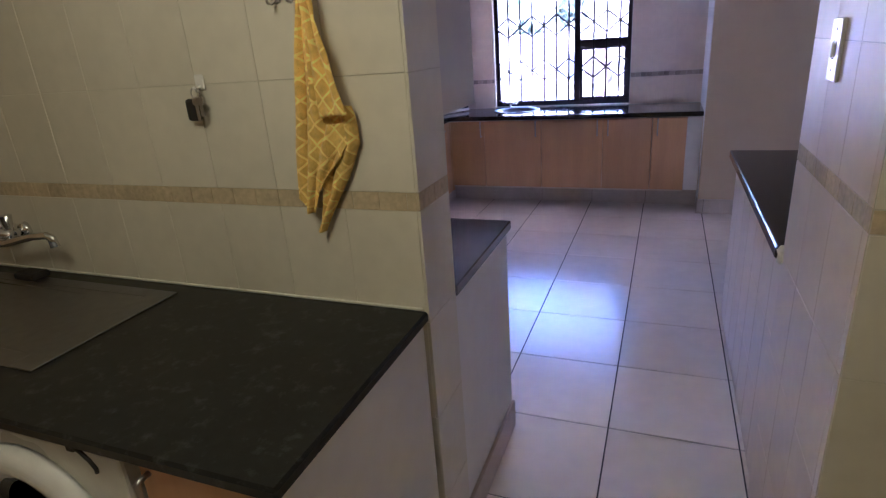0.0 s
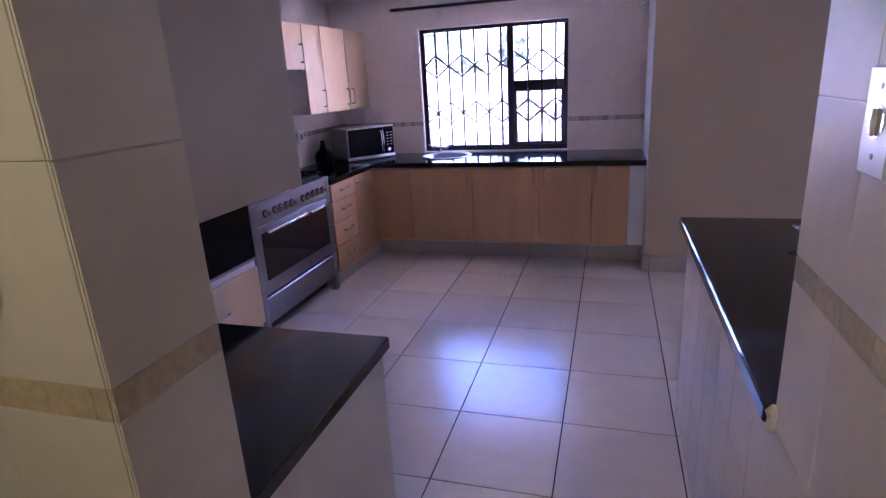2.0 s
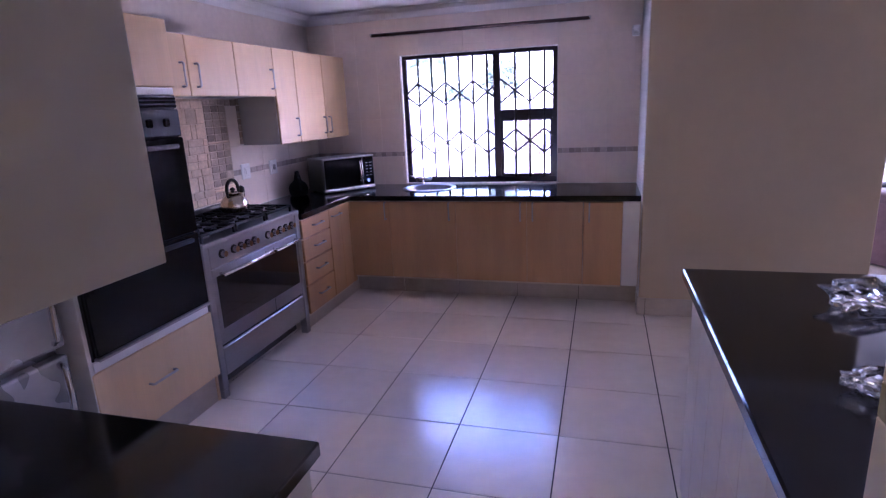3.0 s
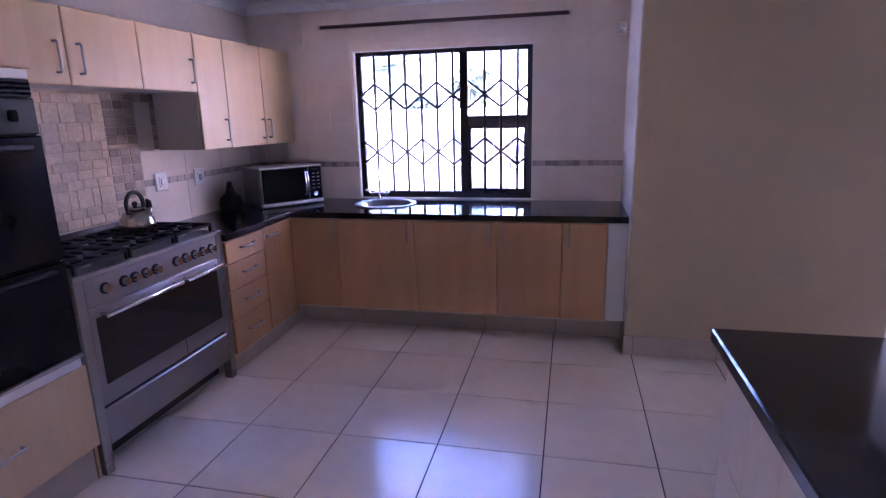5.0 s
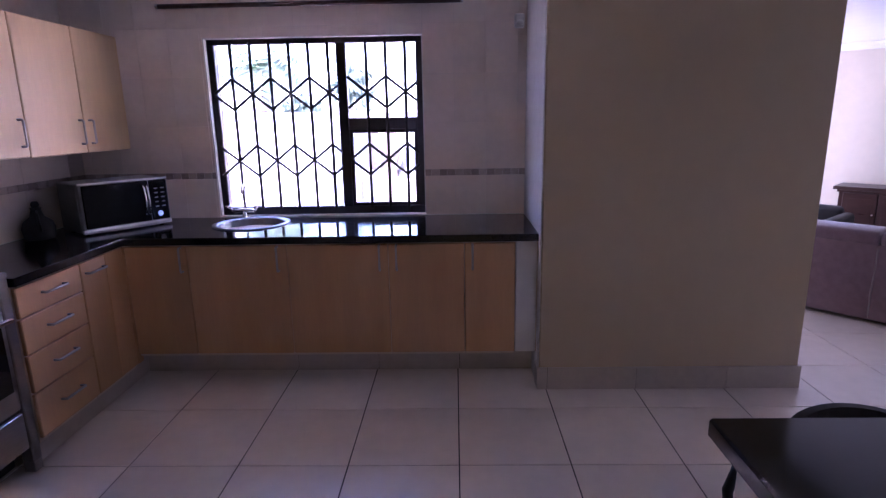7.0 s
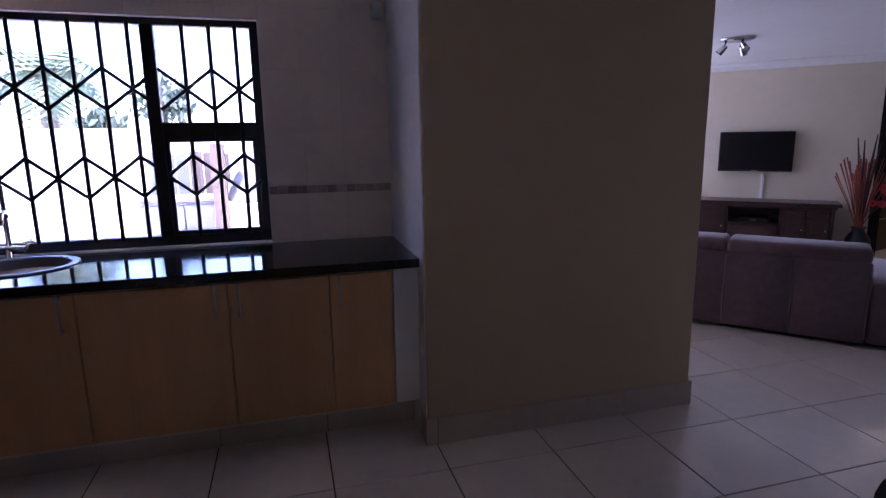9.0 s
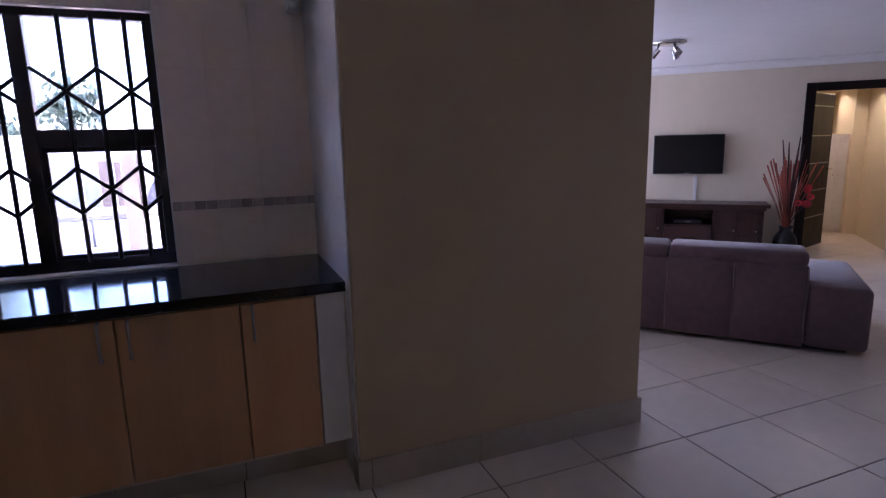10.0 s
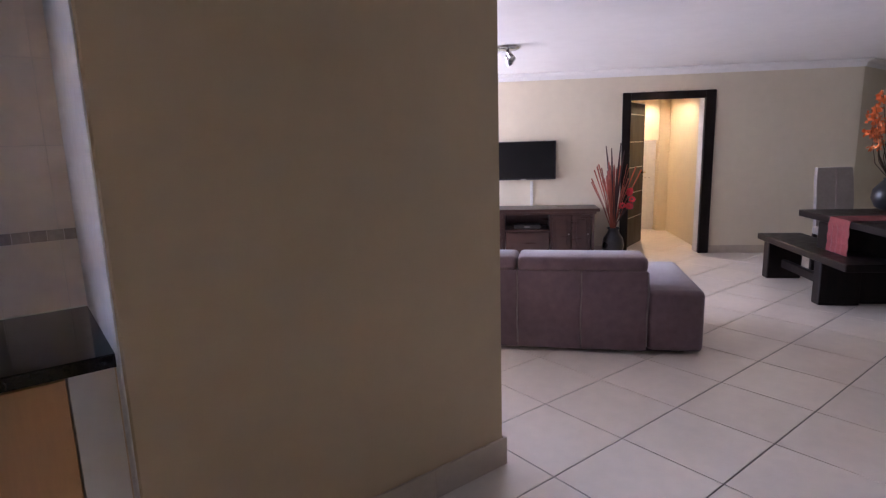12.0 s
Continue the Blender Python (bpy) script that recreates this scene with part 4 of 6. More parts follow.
def socket(y, z, rocker):
    s = thing("wall_switch", (XW + 0.014, y, z), "white square plastic wall switch on the tiles", "switch", "kitchen wall switches")
    part("plate", B((XW + 0.012, XW + 0.021, y - 0.055, y + 0.055, z - 0.058, z + 0.058), b=0.004), M_plastic, s)
    part("surround", B((XW + 0.021, XW + 0.025, y - 0.026, y + 0.026, z - 0.034, z + 0.034), b=0.002), M_plastic, s)
    part("rocker", B((XW + 0.025, XW + 0.032, y - 0.016, y + 0.016, z - 0.022, z + 0.022), b=0.003), M_plastic if rocker else M_greyplastic, s)


socket(5.245, 1.165, True)
socket(5.625, 1.155, False)

# curtain rod and motion sensor
rod = thing("curtain_rod", (-0.75, 6.38, 2.2), "dark wooden curtain rod with chrome end caps above the window", "curtain rod")
part("pole", cyl((-1.655, 6.375, 2.202), (0.185, 6.375, 2.202), 0.014, seg=14), M_rod, rod, smooth=True)
for x in (-1.670, 0.185):
    part("end_cap", cyl((x, 6.375, 2.202), (x + 0.015, 6.375, 2.202), 0.0155, seg=14), M_chrome, rod, smooth=True)
for x in (-1.45, -0.02):
    part("bracket", tube([(x, YN - 0.002, 2.215), (x, 6.42, 2.215), (x, 6.375, 2.190)], 0.006, 8), M_rod, rod)
sn = thing("motion_sensor", (0.545, 6.44, 2.08), "small white motion sensor in the corner", "sensor")
part("casing", B((0.515, 0.575, 6.40, 6.455, 2.045, 2.125), b=0.010), M_plastic, sn)
part("lens", lathe([(0.022, -0.012), (0.024, 0.0), (0.018, 0.016), (0.0, 0.02)], (0.545, 6.40, 2.07), 14), M_plastic, sn, smooth=True)

# ---- fridge ----
fr = thing("fridge", (-2.1, 2.78, 0), "silver fridge-freezer with vertical chrome handles", "fridge")
part("body", B((XW + 0.02, -1.865, 2.50, 3.15, 0.03, 1.72), b=0.008), M_fridge, fr)
part("freezer_door", B((-1.862, -1.80, 2.502, 3.148, 0.06, 0.665), b=0.014), M_fridge, fr)
part("fridge_door", B((-1.862, -1.80, 2.502, 3.148, 0.70, 1.715), b=0.014), M_fridge, fr)
part("foot", B((XW + 0.05, -1.89, 2.53, 3.12, 0.0, 0.03), b=0), M_blackm, fr)
for z0, z1 in ((0.40, 0.64), (0.73, 1.05)):
    part("handle", tube([(-1.802, 3.10, z0), (-1.77, 3.095, z0 + 0.02), (-1.76, 3.09, (z0 + z1) / 2), (-1.77, 3.095, z1 - 0.02), (-1.802, 3.10, z1)], 0.013, 10), M_chrome, fr, "curved chrome handle", smooth=True)

# ---- low counter behind the partition ----
lc = thing("side_counter", (-1.2, 2.12, 0), "white side cabinet behind the tiled partition", "cabinet")
part("carcass", B((XW + 0.01, -0.275, 1.822, 2.395, 0.0, 0.882), b=0.003), M_white, lc)
part("end_panel", B((-0.273, -0.255, 1.815, 2.405, 0.0, 0.882), b=0.002), M_white, lc)
for k in range(3):
    dr = part("door", B((-0.90 - 0.47 * k, -0.434 - 0.47 * k if k else -0.29, 2.397, 2.413, 0.13, 0.87), b=0.003), M_maple, lc)
part("skirting", B((-0.254, -0.240, 1.818, 2.40, 0.0, 0.125), b=0.003), M_skirt, lc, "beige skirting tile")
lw = thing("worktop", (-1.2, 2.12, 0.885), "polished black granite top of the side cabinet", "worktop")
part("slab", B((XW + 0.003, -0.245, 1.812, 2.44, 0.884, 0.92), b=0.004), M_granite, lw)
uc = thing("wall_cabinet", (-0.75, 1.97, 1.40), "pale grey wall cabinet on the partition above the side counter", "cabinet")
part("body", B((-1.45, -0.286, 1.818, 2.112, 1.402, 2.14), b=0.003), M_white, uc)
part("end_panel", B((-0.285, -0.268, 1.815, 2.135, 1.398, 2.145), b=0.002), M_grey, uc, "pale grey end panel")
for a, c in ((-0.84, -0.29), (-1.45, -0.844)):
    part("door", B((a + 0.002, c - 0.002, 2.114, 2.132, 1.40, 2.14), b=0.003), M_maple, uc)

# ---- right-hand counter ----
rc = thing("bar_counter", (1.4, 3.0, 0), "tiled bar counter base with pale upright tiles", "counter")
part("core", B((0.668, 2.28, 2.236, 3.70, 0.0, 0.898), b=0.002), M_wtgrout, rc)
rw = thing("worktop", (1.45, 3.0, 0.90), "polished black granite bar counter top", "worktop")
part("slab", B((0.622, 2.42, 2.238, 3.752, 0.90, 0.94), b=0.005), M_granite, rw)
cl = thing("sealant_lump", (0.645, 2.25, 0.88), "small white lump of broken sealant at the counter corner", "sealant")
part("lump", lathe([(0.004, 0.0), (0.012, 0.008), (0.009, 0.03), (0.014, 0.045), (0.004, 0.06)], (0.638, 2.235, 0.885), 9), M_seal, cl)

def crumpled(name, x, y, z, r, seed, label):
    rng = random.Random(seed)
    t = thing(name, (x, y, z), label, "plastic bag")
    bm = bmesh.new()
    bmesh.ops.create_icosphere(bm, subdivisions=3, radius=1.0)
    for v in bm.verts:
        d0 = noise.noise(v.co * 2.2 + Vector((seed, 0, 0))) * 0.45 + noise.noise(v.co * 5.5 + Vector((0, seed, 0))) * 0.25
        q = v.co * (1 + d0)
        v.co = Vector((x + q.x * r, y + q.y * r * 0.8, z + max(0.002, r * 0.42 + q.z * r * 0.5)))
    part("film", bm, M_clear, t)


crumpled("plastic_wrap", 1.08, 3.40, 0.94, 0.09, 4, "crumpled clear plastic wrap on the bar counter")
crumpled("plastic_wrap", 0.90, 2.83, 0.94, 0.06, 11, "small crumpled clear plastic wrap on the bar counter")

# bar stool with a low curved back
sl = thing("bar_stool", (1.02, 3.86, 0), "black bar stool with a low curved backrest behind the counter", "stool")
part("seat", lathe([(0.0, 0.60), (0.17, 0.60), (0.19, 0.615), (0.19, 0.64), (0.17, 0.655), (0.0, 0.66)], (1.02, 3.86, 0), 30), M_blackm, sl, smooth=True)
bm = bmesh.new()
for k in range(-7, 8):
    a = radians(90 + k * 11)
    p = (1.02 + 0.18 * math.cos(a), 3.80 + 0.14 * math.sin(a), 0.0)
    top = 0.855 - 0.05 * (abs(k) / 7) ** 2
    for rr in (0.0, 0.02):
        bm.verts.new((p[0] + rr * math.cos(a), p[1] + rr * math.sin(a), 0.66))
        bm.verts.new((p[0] + rr * math.cos(a), p[1] + rr * math.sin(a), top))
bm.verts.ensure_lookup_table()
for k in range(14):
    q, w2 = bm.verts[4 * k:4 * k + 4], bm.verts[4 * k + 4:4 * k + 8]
    for i, j in ((0, 1), (1, 3), (3, 2), (2, 0)):
        bm.faces.new((q[i], q[j], w2[j], w2[i]))
bm.faces.new([bm.verts[i] for i in (0, 1, 3, 2)])
bm.faces.new([bm.verts[56 + i] for i in (0, 1, 3, 2)])
part("backrest", bm, M_blackm, sl, smooth=False)
for a in (45, 135, 225, 315):
    ca, sa = math.cos(radians(a)), math.sin(radians(a))
    part("leg", tube([(1.02 + q * ca, 3.86 + q * sa, z) for q, z in ((0.12, 0.60), (0.16, 0.30), (0.20, 0.0))], 0.013, 10), M_blackm, sl, smooth=True)
for g in (-1, 1):
    part("arm", tube([(1.02 + g * q, y, z) for q, y, z in ((0.17, 3.87, 0.80), (0.25, 3.83, 0.805), (0.305, 3.80, 0.795), (0.325, 3.79, 0.75), (0.315, 3.795, 0.69), (0.25, 3.83, 0.645), (0.17, 3.87, 0.63))], 0.011, 10), M_blackm, sl, "black curved tubular arm", smooth=True)
part("footrest", tube(arc((1.02, 3.86, 0.22), 0.175, 0, 360, 24, "xy"), 0.009, 8), M_chrome, sl, smooth=True)

# ---- scullery ----
cw = thing("worktop", (-1.1, 1.3, 0.90), "dark green-black granite scullery worktop", "worktop")
part("slab", B((XW + 0.003, -0.248, 0.963, 1.606, 0.908, 0.938), b=0.006), M_granite2, cw)
part("seal", B((XW + 0.01, -0.262, 1.599, 1.606, 0.938, 0.946), b=0.002), M_seal, cw, "white silicone seal")
cs = thing("scullery_cabinet", (-0.45, 1.3, 0), "white scullery cabinet with a yellow-beech door", "cabinet")
part("carcass", B((-0.615, -0.285, 1.012, 1.60, 0.08, 0.906), b=0.002), M_white, cs)
part("end_panel", B((-0.283, -0.265, 1.0, 1.603, 0.0, 0.906), b=0.002), M_white, cs)
dr = part("door", B((-0.590, -0.287, 0.990, 1.010, 0.12, 0.895), b=0.003), M_beech, cs)
handle(dr, (-0.565, 0.990, 0.80), "z", (0, -1, 0), 0.14)
part("plinth", B((-0.615, -0.285, 1.08, 1.095, 0.0, 0.08), b=0), M_blackm, cs)
wm = thing("washing_machine", (-0.94, 1.3, 0), "white front-loading washing machine under the worktop", "washing machine")
part("body", B((-1.235, -0.640, 0.990, 1.58, 0.02, 0.885), b=0.008), M_wm, wm)
part("top_cover", B((-1.237, -0.638, 0.985, 1.585, 0.886, 0.904), b=0.005), M_wm, wm)
ring = [(0.230, 0.0), (0.230, 0.012), (0.212, 0.030), (0.180, 0.036), (0.156, 0.022), (0.150, 0.0)]
bm = lathe(ring + [ring[0]], (0, 0, 0), 44)
bmesh.ops.transform(bm, matrix=pose(-0.94, 0.990, 0.62, 90, 0, 0), verts=bm.verts)
dr = part("door_ring", bm, M_plastic, wm, "white porthole door ring", smooth=True)
bm = lathe([(0.153, 0.012), (0.12, -0.01), (0.06, -0.03), (0.0, -0.036)], (0, 0, 0), 32, cap=False)
bmesh.ops.transform(bm, matrix=pose(-0.94, 0.990, 0.62, 90, 0, 0), verts=bm.verts)
part("porthole", bm, M_black, dr, "dark porthole glass", smooth=True)
for x in (-1.2, -0.68):
    for y in (1.05, 1.53):
        part("foot", cyl((x, y, 0), (x, y, 0.024), 0.02, seg=10), M_blackm, wm)
ck = thing("hook_cable", (-0.71, 0.98, 0.86), "thin dark cable end hanging under the worktop edge", "cable")
part("cable", tube([(-0.745, 0.976, 0.904), (-0.715, 0.972, 0.900), (-0.69, 0.970, 0.885), (-0.682, 0.972, 0.865), (-0.69, 0.976, 0.852)], 0.004, 7), M_blackm, ck, smooth=True)
part("clip", B((-0.755, -0.735, 0.972, 0.984, 0.890, 0.907), b=0.002), M_blackm, ck)

sk = thing("scullery_sink", (-1.35, 1.33, 0.938), "stainless steel inset sink with flat drainer", "sink")
bm = bmesh.new()
B((-1.115, -1.035, 1.107, 1.548, 0.9385, 0.9425), b=0.0015, bm=bm)
B((-2.0, -1.115, 1.107, 1.165, 0.9385, 0.9425), (-2.0, -1.115, 1.50, 1.548, 0.9385, 0.9425), b=0.0015, bm=bm)
part("rim", bm, M_sink, sk)
bm = bmesh.new()
rng = [(-1.115, 1.165), (-2.0, 1.165), (-2.0, 1.50), (-1.115, 1.50)]
low = [(-1.33, 1.19), (-1.95, 1.19), (-1.95, 1.475), (-1.33, 1.475)]
va, vb = [bm.verts.new((x, y, 0.941)) for x, y in rng], [bm.verts.new((x, y, 0.940 if k in (0, 3) else 0.93)) for k, (x, y) in enumerate(low)]
vc = [bm.verts.new((x * 0.98 - 0.02, y, 0.9392)) for x, y in low]
for k in range(4):
    bm.faces.new((va[k], va[(k + 1) % 4], vb[(k + 1) % 4], vb[k]))
    bm.faces.new((vb[k], vb[(k + 1) % 4], vc[(k + 1) % 4], vc[k]))
bm.faces.new(vc)
part("bowl", bm, M_sink, sk)
wt2 = thing("wall_tap", (-1.80, 1.58, 1.05), "chrome wall-mounted tap with swivel spout over the sink", "tap")
for x in (-1.87, -1.73):
    part("flange", cyl((x, 1.612, 1.085), (x, 1.590, 1.085), 0.028, 0.022, 20), M_chrome, wt2, smooth=True)
    part("inlet", tube([(x, 1.60, 1.085), (x, 1.565, 1.085), (x + (0.012 if x < -1.8 else -0.012), 1.548, 1.085)], 0.013, 12), M_chrome, wt2, smooth=True)
    part("handle", cyl((x, 1.556, 1.098), (x, 1.556, 1.150), 0.012, 0.019, 14), M_chrome, wt2)
part("body", tube([(-1.885, 1.548, 1.085), (-1.715, 1.548, 1.085)], 0.017, 14), M_chrome, wt2, smooth=True)
part("spout", tube([(-1.80, 1.545, 1.078), (-1.78, 1.52, 1.060), (-1.70, 1.515, 1.068), (-1.56, 1.515, 1.098), (-1.49, 1.515, 1.106), (-1.468, 1.515, 1.098), (-1.462, 1.515, 1.070)], [0.015, 0.014, 0.013, 0.012, 0.012, 0.013, 0.014], 12), M_chrome, wt2, smooth=True)
sp = thing("scouring_pad", (-1.62, 1.535, 0.942), "small dark scouring pad by the sink", "sponge")
part("pad", B((-1.70, -1.60, 1.50, 1.56, 0.943, 0.968), b=0.008), M_blackm, sp)

# towel hanging from a hook
tw2 = thing("towel", (-0.47, 1.57, 1.15), "mustard yellow checked kitchen towel hanging on a wall hook", "towel")


def edge_at(pts, f):
    """A point on a hanging edge given by a few (x, z) corners, eased between them."""
    k = min(int(f * (len(pts) - 1)), len(pts) - 2)
    u = f * (len(pts) - 1) - k
    u = u * 0.6 + 0.4 * u * u * (3 - 2 * u)
    return [a * (1 - u) + c * u for a, c in zip(pts[k], pts[k + 1])]


def cloth_sheet(name, left, right, y0, waves, deep, v0, label=""):
    """A hanging sheet between two edges, with soft upright folds."""
    nu, nv = 22, 46
    bm = bmesh.new()
    uvl = bm.loops.layers.uv.new("uv")
    grid = []
    for j in range(nv + 1):
        f = j / nv
        (xa, za), (xb, zb) = edge_at(left, f), edge_at(right, f)
        row = []
        for i in range(nu + 1):
            g = i / nu
            y = y0 - deep * math.sin(g * waves + 2.5 * f) - 0.5 * deep * math.sin(g * waves * 1.9 - 4 * f + 1) - 0.006 * math.sin(math.pi * g)
            x = xa + (xb - xa) * g + 0.002 * math.sin(14 * f + 6 * g)
            z = za + (zb - za) * g + 0.004 * math.sin(math.pi * g) * math.sin(9 * f)
            row.append((bm.verts.new((x, min(y, 1.601), z)), (v0 + 2.0 * (x + 0.5), 1.6 * (1.75 - z))))
        grid.append(row)
    for j in range(nv):
        for i in range(nu):
            q = [grid[j][i], grid[j][i + 1], grid[j + 1][i + 1], grid[j + 1][i]]
            fc = bm.faces.new([v for v, _ in q])
            for lp, (_, uv) in zip(fc.loops, q):
                lp[uvl].uv = uv
    ob = part(name, bm, M_towel, tw2, label, smooth=True)
    ob.modifiers.new("thickness", 'SOLIDIFY').thickness = 0.004


cloth_sheet("back_fold", [(-0.468, 1.47), (-0.478, 1.36), (-0.500, 1.23), (-0.520, 1.150)], [(-0.388, 1.46), (-0.382, 1.373), (-0.436, 1.275), (-0.510, 1.147)], 1.588, 9, 0.008, 0.3)
cloth_sheet("main_fold", [(-0.470, 1.74), (-0.483, 1.655), (-0.515, 1.495), (-0.541, 1.371), (-0.555, 1.24), (-0.530, 1.206)],
            [(-0.452, 1.74), (-0.450, 1.655), (-0.452, 1.495), (-0.445, 1.405), (-0.478, 1.31), (-0.522, 1.203)], 1.568, 10, 0.009, 0.0)
cloth_sheet("lower_fold", [(-0.448, 1.42), (-0.478, 1.35), (-0.505, 1.285), (-0.522, 1.235)], [(-0.398, 1.425), (-0.400, 1.375), (-0.440, 1.325), (-0.492, 1.262)], 1.572, 5, 0.007, 0.7)
cloth_sheet("front_flap", [(-0.458, 1.74), (-0.456, 1.66), (-0.455, 1.55), (-0.458, 1.438)], [(-0.448, 1.74), (-0.436, 1.655), (-0.412, 1.56), (-0.380, 1.444)], 1.556, 6, 0.008, 0.5)


def wall_hook(x, z, label):
    h = thing("wall_hook", (x, 1.606, z), label, "hook", "scullery hooks")
    part("plate", B((x - 0.012, x + 0.012, 1.601, 1.605, z, z + 0.045), b=0.002), M_nickel, h)
    part("hook", tube([(x, 1.603, z + 0.012), (x, 1.585, z - 0.004), (x, 1.572, z - 0.002), (x, 1.566, z + 0.012)], 0.0035, 8), M_nickel, h, smooth=True)


wall_hook(-0.563, 1.695, "small nickel wall hook on the tiles")
wall_hook(-0.510, 1.695, "small nickel wall hook on the tiles")
wall_hook(-0.460, 1.715, "small nickel wall hook holding the towel")
hk = thing("adhesive_hook", (-0.835, 1.606, 1.52), "white plastic adhesive hook on the tiles", "hook")
part("pad", B((-0.850, -0.820, 1.599, 1.605, 1.512, 1.550), b=0.003), M_plastic, hk)
part("hook", tube([(-0.835, 1.600, 1.522), (-0.835, 1.585, 1.510), (-0.835, 1.578, 1.520)], 0.004, 8), M_plastic, hk, smooth=True)
kb = thing("key_pouch", (-0.85, 1.585, 1.44), "black key pouch with keys hanging on the adhesive hook", "keys")
bm = bmesh.new()
B((-0.878, -0.838, 1.578, 1.596, 1.435, 1.492), b=0.008, bm=bm)
part("pouch", bm, M_blackm, kb)
part("key_ring", tube(arc((-0.838, 1.582, 1.505), 0.014, 0, 360, 18), 0.0018, 6), M_nickel, kb, smooth=True)
for dx, dz, tilt in ((-0.004, 0.0, 0.006), (0.010, 0.012, 0.018)):
    part("key", B((-0.836 + dx, -0.826 + dx, 1.574, 1.577, 1.435 + dz, 1.490), b=0.001), M_nickel, kb)
    part("key_head", cyl((-0.831 + dx, 1.573, 1.485), (-0.831 + dx, 1.578, 1.485), 0.011, seg=12), M_nickel, kb)

# chrome switch plate on the passage wall
sp2 = thing("switch_plate", (0.641, 1.985, 1.5), "tall white and chrome switch plate with toggle on the tiled wall", "switch")
part("plate", B((0.634, 0.6425, 1.944, 2.026, 1.436, 1.572), b=0.003), M_plate, sp2)
part("bezel", cyl((0.6350, 1.985, 1.505), (0.6325, 1.985, 1.505), 0.021, seg=20), M_chrome, sp2)
part("toggle", B((0.627, 0.6335, 1.979, 1.991, 1.487, 1.522), b=0.003), M_plastic, sp2)
for z in (1.548, 1.462):
    part("screw", cyl((0.6350, 1.985, z), (0.633, 1.985, z), 0.004, seg=10), M_greyplastic, sp2)

sb = thing("ceiling_bulb", (-0.33, 0.50, HK), "bare warm ceiling bulb in the scullery", "lamp")
part("rose", lathe([(0.05, 0.0), (0.05, -0.02), (0.02, -0.035)], (-0.33, 0.50, HK), 20), M_plastic, sb)
part("holder", cyl((-0.33, 0.50, HK - 0.035), (-0.33, 0.50, HK - 0.10), 0.018, seg=14), M_plastic, sb)

# ---- living room ----
tv = thing("television", wpt(-2.300, 0.06, 1.2), "black flat-screen television mounted on the wall", "television")
part("casing", obox(-2.715, -1.895, 0.045, 0.085, 0.985, 1.475, b=0.006), M_blackm, tv)
part("screen", obox(-2.700, -1.910, 0.085, 0.088, 1.005, 1.463), M_screen, tv)
part("badge", obox(-2.340, -2.270, 0.085, 0.089, 0.989, 0.998), M_nickel, tv)
part("bracket", obox(-2.430, -2.180, 0.0, 0.045, 1.1, 1.3, b=0.003), M_blackm, tv)
tr = thing("cable_trunking", wpt(-2.200, 0.01, 0.62), "white plastic cable trunking under the television", "trunking")
part("channel", obox(-2.217, -2.182, 0.001, 0.018, 0.55, 0.96, b=0.003), M_plastic, tr)

tu = thing("tv_console", wpt(-2.360, 0.25, 0), "dark mahogany television console with open niche", "sideboard")
part("top", obox(-3.350, -1.390, 0.012, 0.48, 0.605, 0.645, b=0.006), M_mahog, tu)
part("cornice_rail", obox(-3.310, -1.430, 0.02, 0.46, 0.575, 0.605, b=0.004), M_mahog, tu)
part("side", obox(-3.290, -3.250, 0.02, 0.44, 0.03, 0.575, b=0.003), M_mahog, tu)
part("side", obox(-1.490, -1.450, 0.02, 0.44, 0.03, 0.575, b=0.003), M_mahog, tu)
part("back", obox(-3.250, -1.490, 0.02, 0.035, 0.03, 0.575), M_mahog, tu)
part("divider", obox(-2.570, -2.540, 0.035, 0.43, 0.03, 0.575, b=0.002), M_mahog, tu)
part("divider", obox(-1.990, -1.960, 0.035, 0.43, 0.03, 0.575, b=0.002), M_mahog, tu)
part("shelf", obox(-2.540, -1.990, 0.035, 0.43, 0.36, 0.385, b=0.002), M_mahog, tu)
part("bottom", obox(-3.250, -1.490, 0.035, 0.43, 0.03, 0.06, b=0.002), M_mahog, tu)
for s0, s1 in ((-3.245, -2.91), (-2.90, -2.575), (-1.955, -1.73), (-1.72, -1.495)):
    dd = part("door", obox(s0, s1, 0.43, 0.45, 0.07, 0.57, b=0.004), M_mahog, tu)
    part("raised_panel", obox(s0 + 0.05, s1 - 0.05, 0.45, 0.457, 0.13, 0.51, b=0.003), M_mahog, dd)
    part("knob", cyl(wpt(s1 - 0.03, 0.45, 0.33), wpt(s1 - 0.03, 0.475, 0.33), 0.009, seg=10), M_nickel, dd)
part("drawer", obox(-2.535, -1.995, 0.43, 0.45, 0.07, 0.355, b=0.004), M_mahog, tu)
part("plinth", obox(-3.270, -1.470, 0.04, 0.40, 0.0, 0.03), M_wenge, tu)
dc = thing("set_top_box", wpt(-2.260, 0.25, 0.385), "black set-top box in the console niche", "decoder")
part("casing", obox(-2.430, -2.100, 0.15, 0.36, 0.387, 0.435, b=0.005), M_blackm, dc)
part("display", obox(-2.300, -2.230, 0.36, 0.363, 0.402, 0.420), M_greyplastic, dc)

